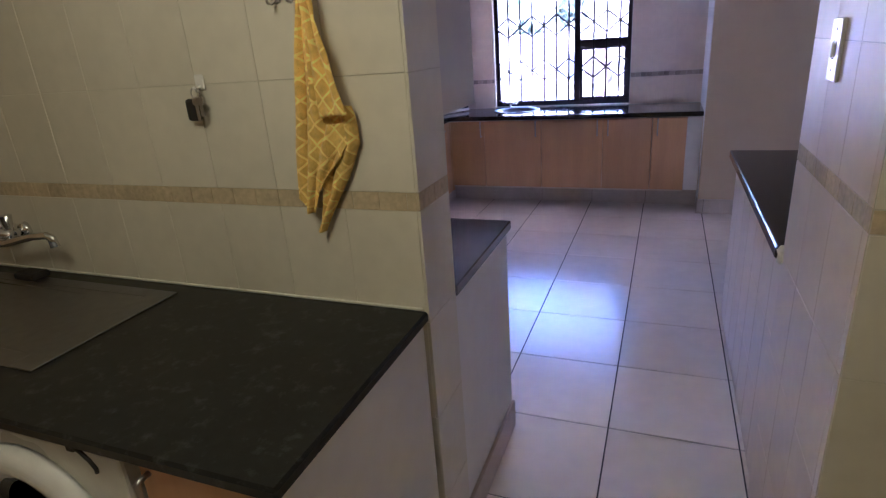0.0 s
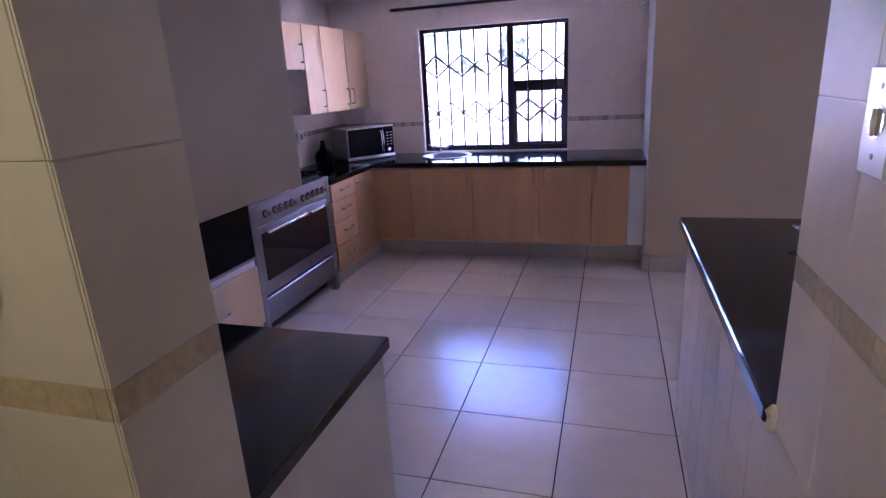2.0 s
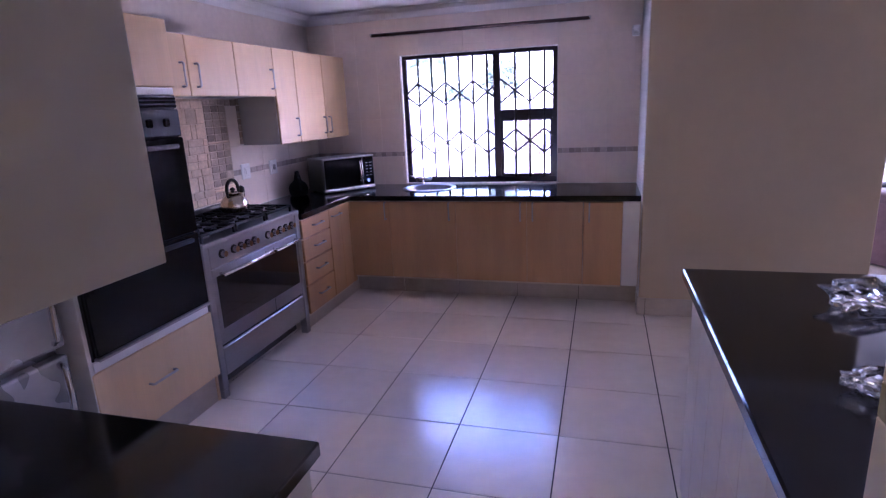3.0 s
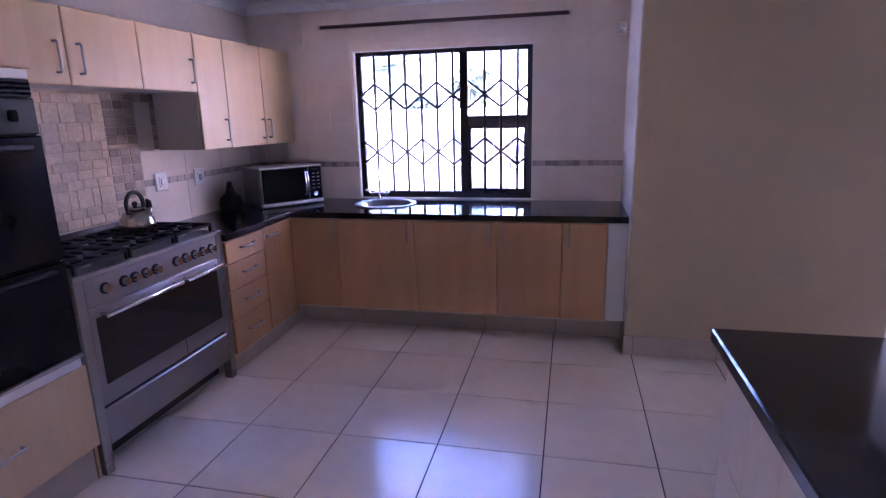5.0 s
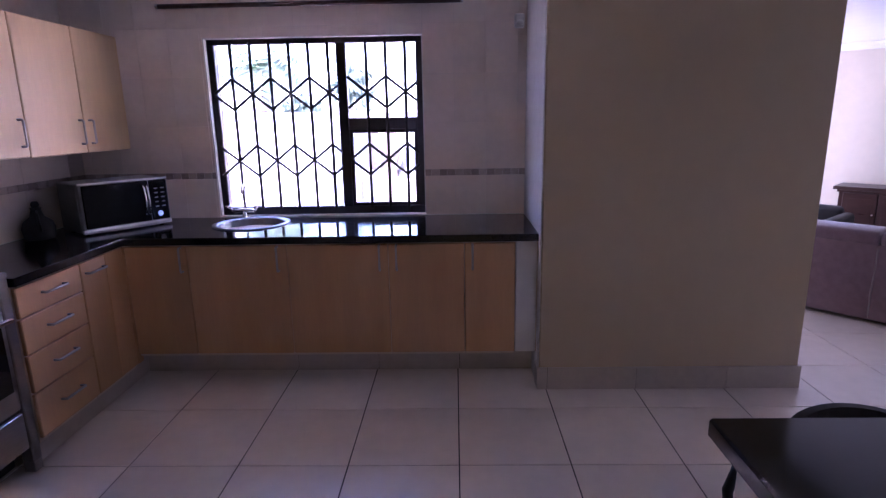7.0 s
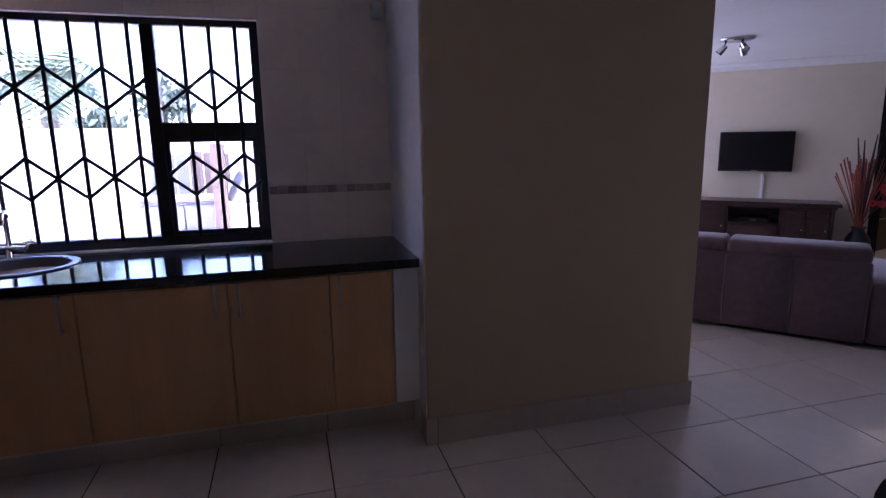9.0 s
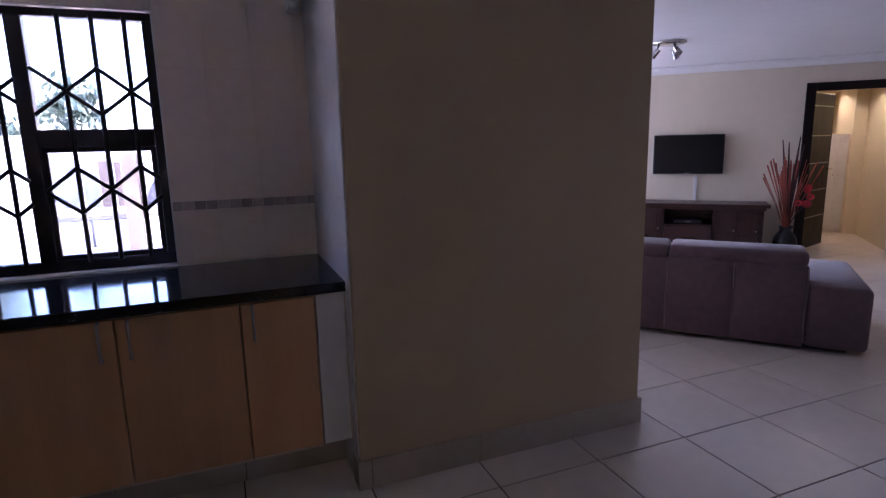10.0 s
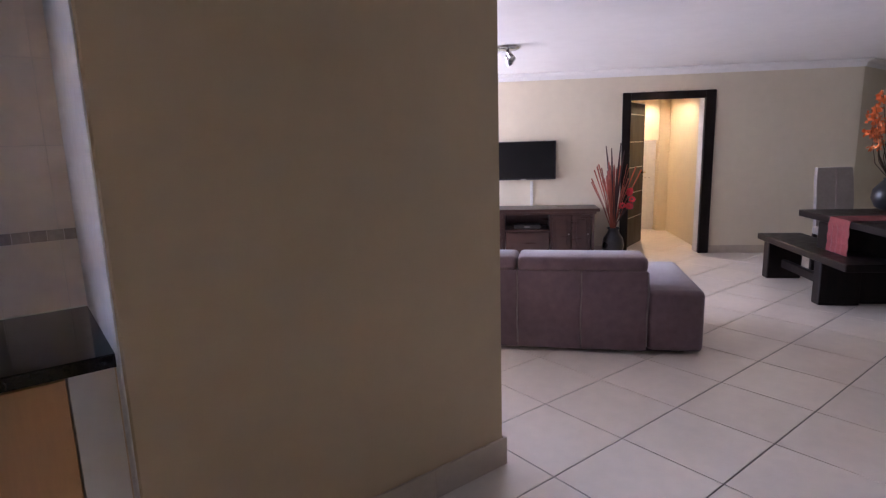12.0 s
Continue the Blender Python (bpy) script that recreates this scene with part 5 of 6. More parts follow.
vs = wpt(-1.19, 0.24)
vz = thing("floor_vase", vs, "dark ceramic floor vase with red dried reeds", "vase")
part("pot", lathe([(0.075, 0.0), (0.115, 0.04), (0.135, 0.14), (0.120, 0.24), (0.075, 0.31), (0.060, 0.345), (0.082, 0.375), (0.074, 0.376), (0.055, 0.34), (0.0, 0.30)], vs, 28), M_ceramic, vz, smooth=True)
rng = random.Random(6)
for k in range(46):
    a, lean, ln = rng.uniform(0, 6.283), rng.uniform(0.03, 0.30), rng.uniform(0.55, 0.86)
    p0 = vs + Vector((0.02 * math.cos(a), 0.02 * math.sin(a), 0.33))
    dv = D * math.cos(a) * lean + N * math.sin(a) * lean * 0.5
    part("reed", tube([p0, p0 + dv * 0.5 + Vector((0, 0, ln * 0.5)), p0 + dv * 1.15 + Vector((0, 0, ln))], [0.004, 0.004, 0.009 if k % 3 else 0.003], 5), M_reed, vz)
for sx2, ln in ((-0.10, 1.06), (-0.04, 1.03), (0.06, 1.09), (0.10, 1.0)):
    p0 = vs + Vector((0, 0, 0.33))
    part("tall_blade", tube([p0, p0 + D * sx2 * 0.5 + Vector((0, 0, ln * 0.55)), p0 + D * sx2 * 1.1 + Vector((0, 0, ln))], [0.012, 0.018, 0.006], 6), M_reeddk, vz)
for k in range(7):
    c = vs + D * rng.uniform(0.08, 0.24) + N * rng.uniform(-0.05, 0.12) + Vector((0, 0, rng.uniform(0.62, 0.86)))
    bm = bmesh.new()
    for j in range(9):
        a = 6.283 * j / 9
        q = D * math.cos(a) + Vector((0, 0, 1)) * math.sin(a)
        t0 = c + q * 0.008
        sd = (D * -math.sin(a) + Vector((0, 0, 1)) * math.cos(a)) * 0.014
        bm.faces.new([bm.verts.new(p) for p in (t0, c + q * 0.028 + sd + N * 0.01, c + q * 0.046 + N * 0.016, c + q * 0.028 - sd + N * 0.01)])
    fl2 = part("flower", bm, M_redflower, vz, "red silk flower")
    part("stalk", tube([vs + Vector((0, 0, 0.35)), (vs + c) / 2 + Vector((0, 0, 0.2)), c], 0.003, 5), M_reeddk, vz)

# doorway frame and open leaf
df = struct("door_1", obox(-1.075, -0.975, -0.03, 0.03, 0.0, 2.03, b=0.006), M_wenge, "wide dark wooden door frame with an open leaf", "door")
part("jamb", obox(-0.09, 0.03, -0.03, 0.03, 0.0, 2.03, b=0.006), M_wenge, df)
part("lintel", obox(-0.975, -0.09, -0.03, 0.031, 1.935, 2.029, b=0.006), M_wenge, df)
part("lining", obox(-1.0, -0.985, -0.2, -0.03, 0.0, 1.96), M_wenge, df)
part("lining", obox(-0.095, -0.08, -0.2, -0.03, 0.0, 1.96), M_plaster, df)
leafm = Matrix.Translation(wpt(-0.975, -0.205, 0)) @ Matrix((D, N, Vector((0, 0, 1)))).transposed().to_4x4() @ pose(0, 0, 0, 0, 0, -62)
bm = B((0, 0.80, -0.04, 0.0, 0.01, 1.94), b=0.004)
bmesh.ops.transform(bm, matrix=leafm, verts=bm.verts)
leaf = part("door_leaf", bm, M_wenge, df, "open dark wooden door leaf with steel inlay strips")
for z in (1.78, 1.42, 1.08, 0.74, 0.40):
    bm = B((0.05, 0.75, -0.002, 0.004, z, z + 0.012), b=0.001)
    bmesh.ops.transform(bm, matrix=leafm, verts=bm.verts)
    part("inlay_strip", bm, M_greyplastic, leaf, "thin steel inlay strip")
bm = tube([(0.72, 0.0, 1.0), (0.72, 0.05, 1.0), (0.60, 0.055, 1.0)], 0.010, 10)
bmesh.ops.transform(bm, matrix=leafm, verts=bm.verts)
part("door_handle", bm, M_chrome, leaf, smooth=True)

cd = thing("corridor_cupboard", wpt(-0.29, -2.2, 0), "white painted cupboard standing in the corridor", "cupboard")
part("body", obox(-0.42, -0.165, -2.50, -2.05, 0.05, 1.42, b=0.004), M_plaster, cd)
part("top", obox(-0.43, -0.163, -2.51, -2.03, 1.42, 1.44, b=0.003), M_plaster, cd)
for s0, s1 in ((-0.418, -0.293), (-0.291, -0.167)):
    dd = part("door", obox(s0, s1, -2.05, -2.032, 0.07, 1.41, b=0.003), M_plaster, cd)
    part("knob", cyl(wpt(-0.292 + (0.03 if s0 > -0.3 else -0.03), -2.033, 0.85), wpt(-0.292 + (0.03 if s0 > -0.3 else -0.03), -2.01, 0.85), 0.010, seg=10), M_nickel, dd)
part("plinth", obox(-0.41, -0.17, -2.49, -2.07, 0.0, 0.05), M_plaster, cd)
for k in (1.1, 2.6):
    dl = thing("downlight", wpt(-0.55, -k, 2.15), "round recessed warm downlight in the corridor ceiling", "downlight", "corridor downlights")
    p = wpt(-0.55, -k, 2.157)
    part("ring", lathe([(0.055, 0.002), (0.055, -0.004), (0.040, -0.006), (0.038, 0.002)], p, 20), M_nickel, dl)
    part("bulb", lathe([(0.036, 0.0), (0.030, -0.004), (0.0, -0.005)], p, 16), M_led, dl)

# sofa, its back to the kitchen
SA = -49.0
sf = thing("sofa", (3.935, 5.745, 0), "mauve velvet sofa seen from behind with piped panels", "sofa", "", SA)
# local x runs from the near corner back along the sofa (negative), y into the room


def SB(x0, x1, y0, y1, z0, z1, b):
    return B((x0, x1, y0, y1, z0, z1), b=b)


part("plinth", SB(-2.56, -0.10, 0.09, 0.92, 0.0, 0.04, 0.004), M_blackm, sf, "black recessed plinth", local=True)
part("arm_block", SB(-0.36, 0.0, 0.0, 1.0, 0.03, 0.455, 0.035), M_velvet, sf, local=True, smooth=True)
x = -0.364
for k in range(5):
    part("back_panel", SB(x - 0.4335, x, 0.0, 0.20, 0.03, 0.585, 0.007), M_velvet, sf, local=True, smooth=True)
    part("piping", tube([(x, 0.004, 0.06), (x - 0.004, -0.003, 0.25), (x + 0.003, -0.003, 0.42), (x, -0.003, 0.53), (x, 0.006, 0.575)], 0.0055, 8), M_velvetdark, sf, "paler raised seam", local=True, smooth=True)
    part("seat_cushion", SB(x - 0.430, x, 0.26, 0.96, 0.20, 0.42, 0.05), M_velvet, sf, local=True, smooth=True)
    x -= 0.4345
for x0, x1 in ((-1.232, -0.366), (-2.101, -1.234), (-2.536, -2.103)):
    part("back_cushion", SB(x0, x1, -0.006, 0.30, 0.572, 0.678, 0.032), M_velvet, sf, "rounded top bolster of the back", local=True, smooth=True)
part("arm_block", SB(-2.86, -2.57, 0.0, 1.0, 0.03, 0.58, 0.035), M_velvet, sf, local=True, smooth=True)
part("base", SB(-2.55, -0.37, 0.21, 0.94, 0.065, 0.20, 0.01), M_velvet, sf, local=True)

ar = thing("dark_armchair", (3.75, 8.85, 0), "low dark leather armchair beside the television console", "armchair", "", -49)
part("seat", SB(-0.42, 0.42, -0.35, 0.35, 0.12, 0.36, 0.05), M_blackm, ar, local=True, smooth=True)
part("back", SB(-0.42, 0.42, 0.28, 0.44, 0.12, 0.52, 0.05), M_blackm, ar, local=True, smooth=True)
for s in (-1, 1):
    part("arm", SB(min(s * 0.40, s * 0.52), max(s * 0.40, s * 0.52), -0.36, 0.42, 0.10, 0.46, 0.04), M_blackm, ar, local=True, smooth=True)
    for y in (-0.3, 0.36):
        part("leg", cyl((s * 0.44, y, 0), (s * 0.44, y, 0.11), 0.018, seg=10), M_wenge, ar, local=True)

# dining set: local x along the wall direction, y towards the kitchen


def dlocal(name, at, label, category):
    e = new(name)
    e.empty_display_size = 0.1
    # right-handed frame: x along D, y along -N
    m = Matrix((D, -N, Vector((0, 0, 1)))).transposed().to_4x4()
    m.translation = Vector(at)
    e.matrix_world = m
    return tagged(e, label, category)


bn = dlocal("dining_bench", (6.55, 6.55, 0), "dark wenge dining bench on two block legs", "bench")
part("seat", B((0.0, 0.42, -1.60, 0.0, 0.395, 0.455), b=0.006), M_wenge, bn, local=True)
for y in (-0.14, -1.14):
    part("leg", B((0.06, 0.39, y, y + 0.12, 0.0, 0.395), b=0.01), M_wenge, bn, local=True)
part("stretcher", B((0.19, 0.24, -1.02, -0.14, 0.12, 0.20), b=0.004), M_wenge, bn, local=True)
tb = dlocal("dining_table", (6.36, 6.115, 0), "dark wenge dining table with thick top and block legs", "table")
part("tabletop", B((0.0, 1.0, -1.85, 0.0, 0.69, 0.75), b=0.006), M_wenge, tb, local=True)
for x, y in ((0.0, -0.655), (0.30, -1.65)):
    part("leg", B((x, x + 0.56, y, y + 0.30, 0.0, 0.69), b=0.02), M_wenge, tb, local=True)
rn = dlocal("table_runner", (6.36, 6.115, 0.75), "red woven table runner hanging over the table edge", "runner")
bm = bmesh.new()
prof = [(-0.012, -0.29)] + [(-0.012 - 0.004 * math.sin(k * 1.7), -0.29 + 0.028 * k) for k in range(1, 10)] + [(-0.010, -0.02), (-0.006, 0.003), (0.03, 0.006), (0.5, 0.006), (0.97, 0.006), (1.006, 0.003), (1.012, -0.03), (1.014, -0.2)]
vr = []
for j in range(9):
    y = -0.86 + 0.30 * j / 8
    vr.append([bm.verts.new((a + (0.008 * math.sin(3 * j) if c < -0.05 else 0), y, c)) for a, c in prof])
for r, q in zip(vr, vr[1:]):
    for k in range(len(prof) - 1):
        bm.faces.new((r[k], r[k + 1], q[k + 1], q[k]))
part("cloth", bm, M_runner, rn, local=True)
rn.children[0].modifiers.new("thickness", 'SOLIDIFY').thickness = 0.003
fv = Vector((6.68, 5.51, 0.757))
vf = thing("table_vase", fv, "round brown ceramic vase with orange blossom branches on the table", "vase")
part("pot", lathe([(0.05, 0.0), (0.10, 0.03), (0.135, 0.11), (0.125, 0.19), (0.075, 0.25), (0.05, 0.275), (0.058, 0.29), (0.045, 0.29), (0.0, 0.24)], fv, 28), M_ceramic, vf, smooth=True)
rng = random.Random(21)
for k in range(15):
    a, ln = rng.uniform(0, 6.283), rng.uniform(0.5, 0.85)
    tip = fv + Vector((0.20 * math.cos(a) * rng.uniform(0.3, 1), 0.20 * math.sin(a) * rng.uniform(0.3, 1), 0.27 + ln))
    if k == 0:
        tip = fv + Vector((-0.10, 0.16, 0.72))
    mid = fv * 0.5 + tip * 0.5 + Vector((rng.uniform(-0.05, 0.05), rng.uniform(-0.05, 0.05), 0.06))
    part("branch", tube([fv + Vector((0, 0, 0.26)), mid, tip], [0.005, 0.004, 0.002], 5), M_stem, vf)
    for j in range(6):
        f = rng.uniform(0.45, 1)
        c = mid * (1 - f) + tip * f + Vector((rng.uniform(-0.05, 0.05), rng.uniform(-0.05, 0.05), rng.uniform(-0.05, 0.06)))
        bm = bmesh.new()
        r = rng.uniform(0.025, 0.05)
        for p in range(6):
            q = Euler((rng.uniform(0, 6), rng.uniform(0, 6), rng.uniform(0, 6))).to_matrix()
            bm.faces.new([bm.verts.new(c + q @ Vector(v) * r) for v in ((0, 0, 0), (0.55, -0.4, 0.15), (1.1, 0, 0.3), (0.55, 0.4, 0.15))])
        part("blossom", bm, M_orange, vf)

ch = dlocal("dining_chair", (7.33, 6.095, 0), "grey upholstered high-backed dining chair at the table end", "chair")
part("seat", B((-0.23, 0.23, -0.42, 0.02, 0.40, 0.49), b=0.025), M_chairfab, ch, local=True, smooth=True)
bm = bmesh.new()
secs = []
for z, yb, hw in ((0.30, 0.03, 0.17), (0.50, 0.035, 0.18), (0.75, 0.06, 0.185), (1.0, 0.10, 0.18), (1.10, 0.115, 0.17)):
    secs.append([bm.verts.new((sx3 * hw, yb + dy - 0.02 * (1 - abs(sx3)) * (1 if dy else 0), z)) for dy in (0, 0.06) for sx3 in (-1, -0.5, 0, 0.5, 1)])
for r, q in zip(secs, secs[1:]):
    loop = [0, 1, 2, 3, 4, 9, 8, 7, 6, 5]
    for k in range(10):
        i, j = loop[k], loop[(k + 1) % 10]
        bm.faces.new((r[i], r[j], q[j], q[i]))
bm.faces.new([secs[0][i] for i in (0, 1, 2, 3, 4, 9, 8, 7, 6, 5)])
bm.faces.new([secs[-1][i] for i in (0, 1, 2, 3, 4, 9, 8, 7, 6, 5)])
part("backrest", bm, M_chairfab, ch, local=True)
part("seam", tube([(0, 0.018, 0.52), (0, 0.038, 0.75), (0, 0.078, 1.0), (0, 0.10, 1.09)], 0.004, 6), M_velvetdark, ch, local=True)
for x in (-0.19, 0.19):
    for y in (-0.38, 0.03):
        part("leg", B((x - 0.02, x + 0.02, y - 0.02, y + 0.02, 0.0, 0.40), b=0.004), M_wenge, ch, local=True)

# spotlight fitting on the living room ceiling
lp = Vector((4.14, 7.85, HL))
sl2 = thing("ceiling_spotlight", lp, "chrome ceiling fitting with swivelling spotlights", "lamp")
part("base_plate", lathe([(0.0, -0.002), (0.15, -0.002), (0.155, -0.012), (0.13, -0.022), (0.0, -0.024)], lp, 30), M_chrome, sl2, smooth=True)
for a in (20, 140, 260):
    ca, sa = math.cos(radians(a)), math.sin(radians(a))
    arm = part("arm", tube([lp + Vector((0.09 * ca, 0.09 * sa, -0.02)), lp + Vector((0.10 * ca, 0.10 * sa, -0.055)), lp + Vector((0.115 * ca, 0.115 * sa, -0.075))], 0.007, 8), M_blackm, sl2, smooth=True)
    sh = part("spot_shade", cyl(lp + Vector((0.09 * ca, 0.09 * sa, -0.062)), lp + Vector((0.15 * ca, 0.15 * sa, -0.125)), 0.022, 0.034, 18, caps=False), M_chrome, sl2, smooth=True)
    part("lens", cyl(lp + Vector((0.135 * ca, 0.135 * sa, -0.108)), lp + Vector((0.138 * ca, 0.138 * sa, -0.112)), 0.028, seg=14), M_plastic, sh)

# ---- tile pieces, last ----
P, PY = 0.5, 0.5
fx0, fy0 = 0.142, 4.98
far = []
tm = slab_mesh("floor_tile", P - 0.006, PY - 0.006, 0.004, 0.0012, M_floor)
for i in range(-6, 25):
    for j in range(-14, 16):
        x, y = fx0 + P * i + 0.003, fy0 + PY * j + 0.003
        if x < XW - 0.2 or x > 12.0 or y < -1.85 or y > 12.3:
            continue
        if x < 4.7 and 1.1 < y < 8.1 and not (x > 2.2 and y < 3.2):
            piece("tile", tm, floor, (x, y, -0.004), (1, 0, 0), (0, 1, 0))
        else:
            far.append((x, y))
bm = bmesh.new()
w, t, e = P - 0.006, 0.0, 0.0012
for x, y in far:
    lo = [bm.verts.new((x + a * w, y + c * (PY - 0.006), -0.004)) for a, c in ((0, 0), (1, 0), (1, 1), (0, 1))]
    hi = [bm.verts.new((x + a * w + (e if a == 0 else -e), y + c * (PY - 0.006) + (e if c == 0 else -e), 0.0)) for a, c in ((0, 0), (1, 0), (1, 1), (0, 1))]
    bm.faces.new(hi)
    for k in range(4):
        bm.faces.new((lo[k], lo[(k + 1) % 4], hi[(k + 1) % 4], hi[k]))
tagged(part("far_tiles", bm, M_floor, floor), "pale porcelain floor tiles", "", "", "stuff")


def tile_wall(parent, o, u, v, length, rows, w, gap, material, skip=None, start=0.0, t=0.008, bed=None):
    """Courses of upright tiles over a grout bed. rows: (z0, z1, tile width or None)."""
    gb = bmesh.new()
    for z0, z1, tw3, mt in rows:
        x = -start
        ww = tw3 or w
        while x < length - 0.01:
            a, c = max(0.0, x) + gap / 2, min(length, x + ww) - gap / 2
            x += ww
            if c - a < 0.015:
                continue
            for s0, s1, q0, q1 in (skip(a, c, z0, z1) if skip else [(a, c, z0, z1)]):
                if s1 - s0 < 0.012 or q1 - q0 < 0.012:
                    continue
                if bed:
                    lift = Vector(u).cross(Vector(v)) * (t - 0.0022)
                    gb.faces.new([gb.verts.new(Vector(o) + lift + Vector(u) * e + Vector(v) * f) for e, f in ((s0 - gap / 2, q0), (s1 + gap / 2, q0), (s1 + gap / 2, q1), (s0 - gap / 2, q1))])
                p = Vector(o) + Vector(u) * s0 + Vector(v) * (q0 + gap / 2)
                piece("tile", slab_mesh("wall_tile", s1 - s0, q1 - q0 - gap, t, 0.0008, mt), parent, p, u, v)
    if bed:
        part("grout", gb, bed, parent, "pale tile grout")
    else:
        gb.free()


def courses(mt, top, band=(1.203, 1.25), mtb=None, bw=0.075, h=0.30):
    rows, z = [], band[0]
    while z > 0.02:
        rows.append((max(0.0, z - h), z, None, mt))
        z -= h
    rows.append((band[0], band[1], bw, mtb or M_band))
    z = band[1]
    while z < top - 0.02:
        rows.append((z, min(top, z + 0.275), None, mt))
        z += 0.275
    return rows


Z3 = (0, 0, 1)
# partition: scullery face, end face
tile_wall(wall_nib, (-2.32, 1.616, 0), (1, 0, 0), Z3, 2.064, [r for r in courses(M_cream, HK) if r[1] > 0.9], 0.20, 0.0013, M_cream, start=0.136, bed=M_creamgrout)
tile_wall(wall_nib, (-0.256, 1.608, 0), (0, 1, 0), Z3, 0.20, courses(M_cream, HK, bw=0.10), 0.20, 0.0025, M_cream, bed=M_creamgrout)
# passage wall
tile_wall(wall_right, (0.651, 2.242, 0), (0, -1, 0), Z3, 0.66, courses(M_walltile, HK, bw=0.11), 0.21, 0.0025, M_walltile, bed=M_skirt)
tile_wall(wall_right, (0.643, 1.586, 0), (1, 0, 0), Z3, 1.8, courses(M_cream, HK, bw=0.11), 0.20, 0.003, M_cream, bed=M_creamgrout)
# bar counter base
core = [o for o in rc.children if o.name.startswith("core")][0]


def base_tiles():
    rows = [(0.0, 0.30, None, M_walltile), (0.30, 0.60, None, M_walltile), (0.60, 0.896, None, M_walltile)]
    for z0, z1, _, mt in rows:
        y = 3.70
        while y > 2.25:
            a = max(2.238, y - 0.21)
            me = slab_mesh("counter_tile", y - a - 0.003, z1 - z0 - 0.003, 0.010, 0.0016, mt)
            ob = piece("tile", me, core, (0.668, y - 0.0015, z0 + 0.0015), (0, -1, 0), Z3)
            ob.matrix_parent_inverse = Matrix.Identity(4)
            y -= 0.21


base_tiles()


# window wall
def skip_window(a, c, z0, z1):
    x0, x1 = a + XW, c + XW
    if z0 >= wz1 or z1 <= wz0 or x1 <= wx0 or x0 >= wx1:
        return [(a, c, z0, z1)]
    out = []
    if x0 < wx0:
        out.append((a, wx0 - XW, z0, z1))
    if x1 > wx1:
        out.append((wx1 - XW, c, z0, z1))
    i0, i1 = max(x0, wx0) - XW, min(x1, wx1) - XW
    if z1 > wz1:
        out.append((i0, i1, wz1, z1))
    if z0 < wz0:
        out.append((i0, i1, z0, wz0))
    return out


M_paleband = mat("window_wall_border", (0.40, 0.33, 0.29), 0.5, var=0.15, scale=14, fine=0.1, rnd=0.28, bump=0.2, bscale=60)
rows = [(0.85, 1.145, None, M_walltile), (1.145, 1.187, 0.052, M_paleband), (1.187, 1.487, None, M_walltile), (1.487, 1.787, None, M_walltile), (1.787, 2.087, None, M_walltile), (2.087, HK - 0.08, None, M_walltile)]
tile_wall(wall_north, (XW, YN, 0), (1, 0, 0), Z3, CX0 - XW, rows, 0.20, 0.002, M_walltile, skip_window, 0.13, t=0.006, bed=M_wtgrout)
# pillar side inside the window alcove; its paler colour stands in for window light
part("reveal", B((CX0 - 0.006, CX0 + 0.001, CY + 0.012, YN - 0.008, 0.0, HK - 0.09), b=0.002), M_plaster, wall_pillar, "pale pillar side panel with window light in its colour")

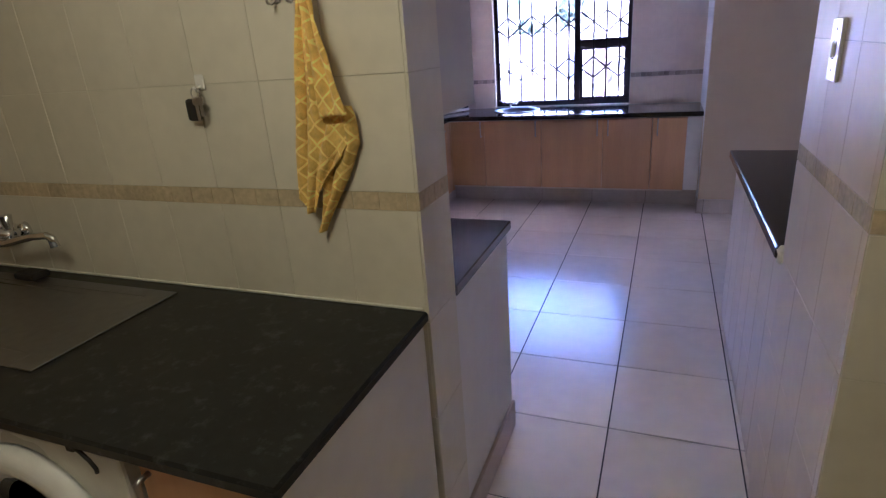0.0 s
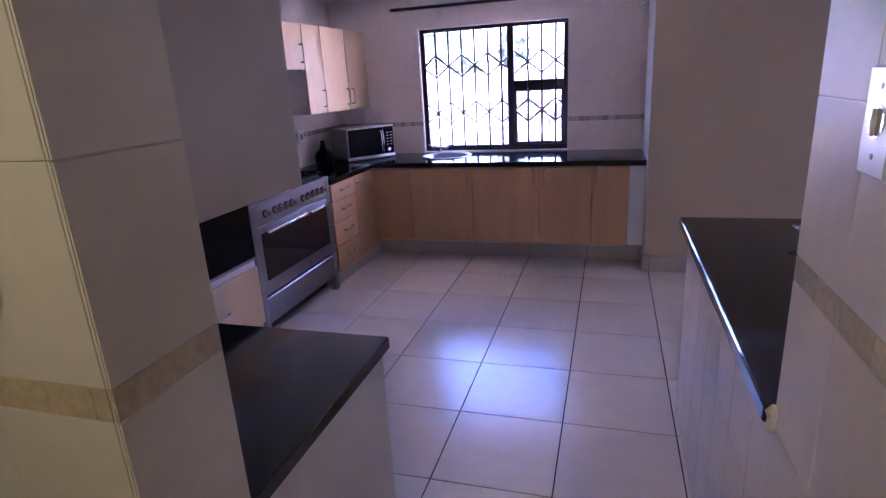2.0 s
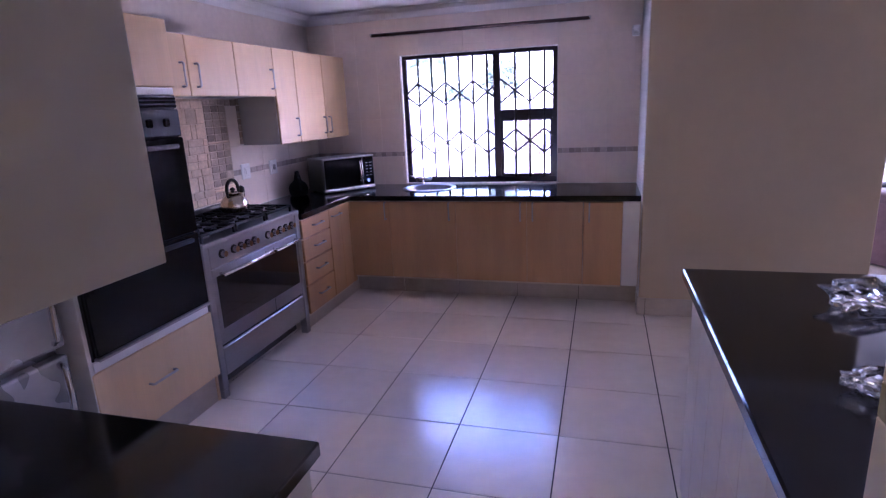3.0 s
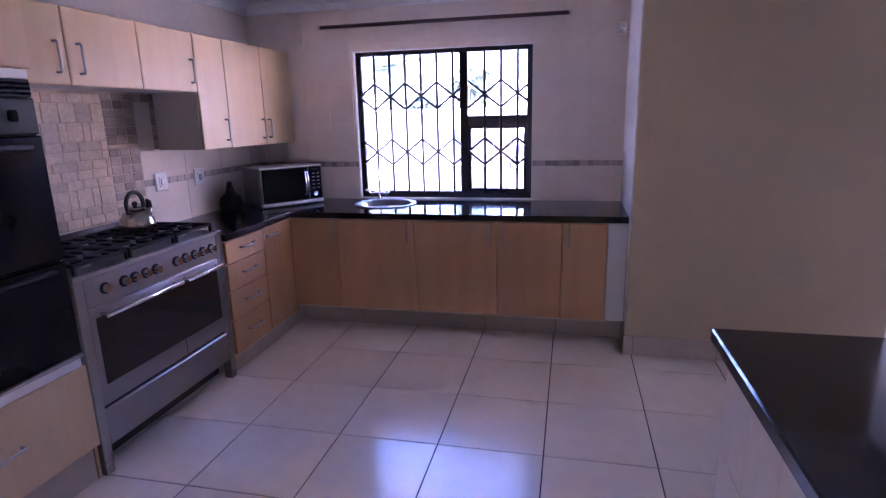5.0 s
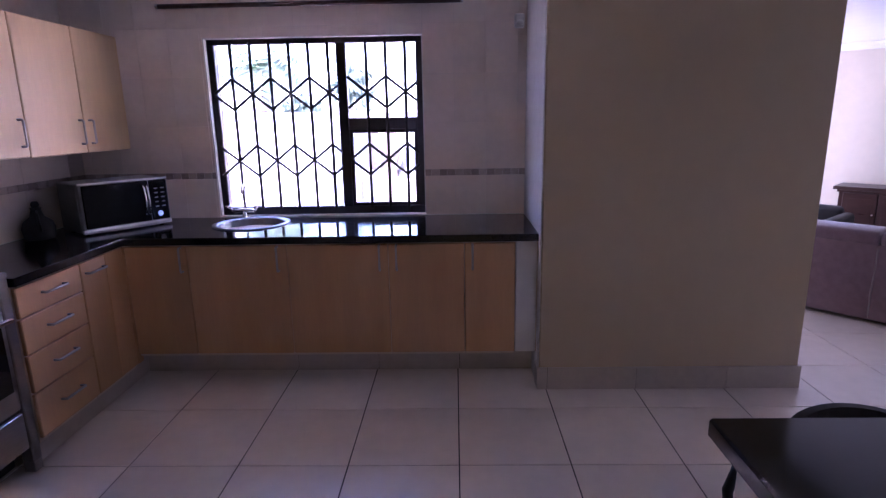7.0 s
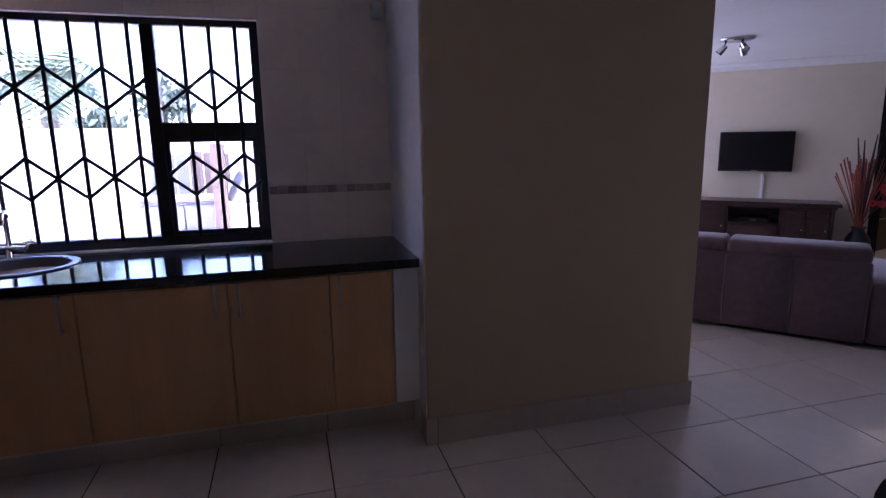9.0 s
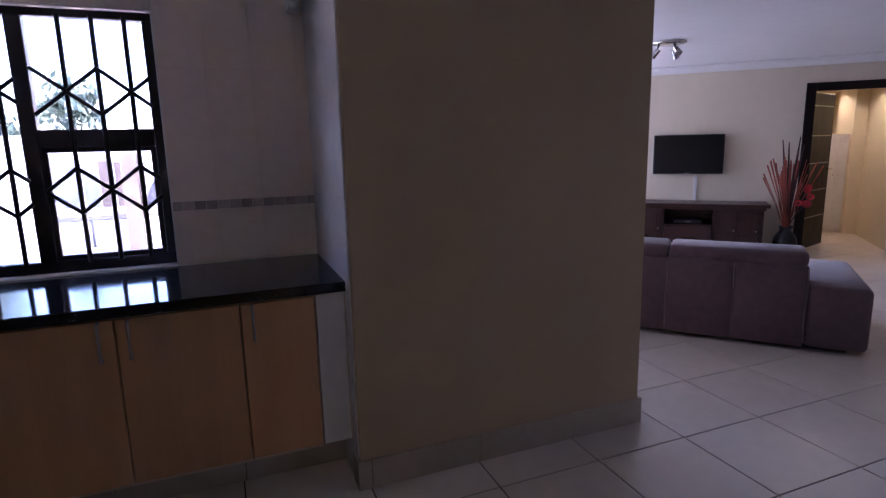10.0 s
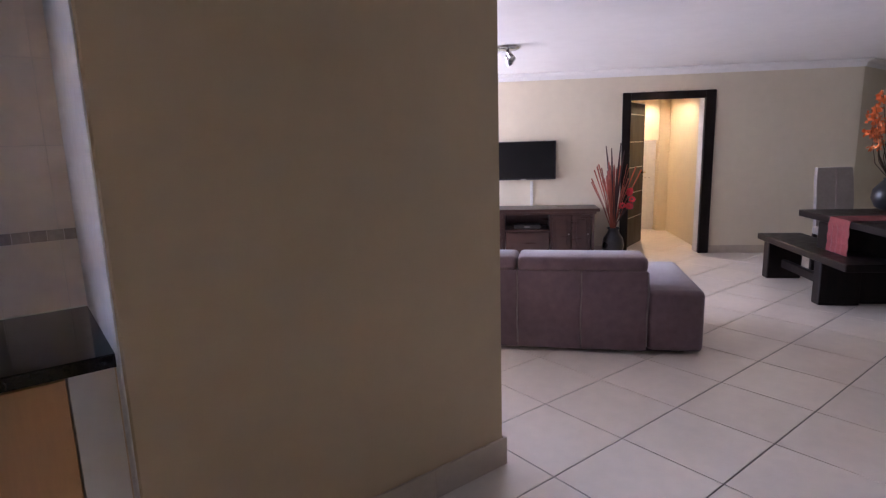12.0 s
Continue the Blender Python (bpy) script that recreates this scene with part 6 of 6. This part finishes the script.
# west wall splashback: stone blocks, a mosaic strip and plain tiles
rng = random.Random(14)
part("grout_bed", B((XW + 0.0005, XW + 0.0075, 3.96, 5.109, 0.985, 1.705), b=0), M_stonegrout, wall_west, "pale grout bed")
z = 0.99
while z < 1.70:
    hh = rng.choice((0.05, 0.05, 0.10))
    z1 = min(z + hh, 1.70)
    y = 3.97 - rng.uniform(0, 0.08)
    while y < 4.865:
        ww = rng.choice((0.05, 0.10, 0.10, 0.10, 0.15)) if hh < 0.06 else rng.choice((0.05, 0.10, 0.10))
        a, c = max(y, 3.97), min(y + ww, 4.865)
        if c - a > 0.02:
            piece("tile", slab_mesh("stone_tile", c - a - 0.003, z1 - z - 0.003, 0.010 + 0.001 * rng.randint(0, 2), 0.002, M_stone), wall_west, (XW, a + 0.0015, z + 0.0015), (0, 1, 0), Z3)
        y += ww
    z = z1
z = 0.99
while z < 1.70:
    hh = rng.choice((0.018, 0.05, 0.05, 0.05))
    z1 = min(z + hh, 1.70)
    y = 4.87
    while y < 5.10:
        ww = 0.0785 if hh > 0.03 else 0.235
        piece("tile", slab_mesh("mosaic_tile", ww - 0.008, z1 - z - 0.006, 0.010, 0.002, M_mosaic if hh > 0.03 else M_stone), wall_west, (XW, y + 0.003, z + 0.003), (0, 1, 0), Z3)
        y += ww
    z = z1
for k in range(7):
    piece("tile", slab_mesh("mosaic_tile", 0.044, 0.044, 0.010, 0.002, M_mosaic), wall_west, (XW, 5.245, 1.37 + 0.048 * k), (0, 1, 0), Z3)
for k in range(2):
    piece("tile", slab_mesh("mosaic_tile", 0.058, 0.044, 0.010, 0.002, M_mosaic), wall_west, (XW, 5.115 + 0.064 * k, 1.655), (0, 1, 0), Z3)
tile_wall(wall_west, (XW, 5.11, 0), (0, 1, 0), Z3, YN - 5.11, [(0.86, 1.145, None, M_walltile), (1.145, 1.187, 0.075, M_paleband), (1.187, 1.36, None, M_walltile)], 0.40, 0.0025, M_walltile, None, 0.0, t=0.006, bed=M_wtgrout)
tile_wall(wall_west, (XW, 5.11, 0), (0, 1, 0), Z3, 0.132, [(1.36, 1.652, None, M_walltile)], 0.40, 0.0025, M_walltile, None, 0.0, t=0.006, bed=M_wtgrout)
tile_wall(wall_west, (XW, 1.82, 0), (0, 1, 0), Z3, 1.36, courses(M_walltile, HK), 0.40, 0.0025, M_walltile, None, 0.0, t=0.006, bed=M_wtgrout)
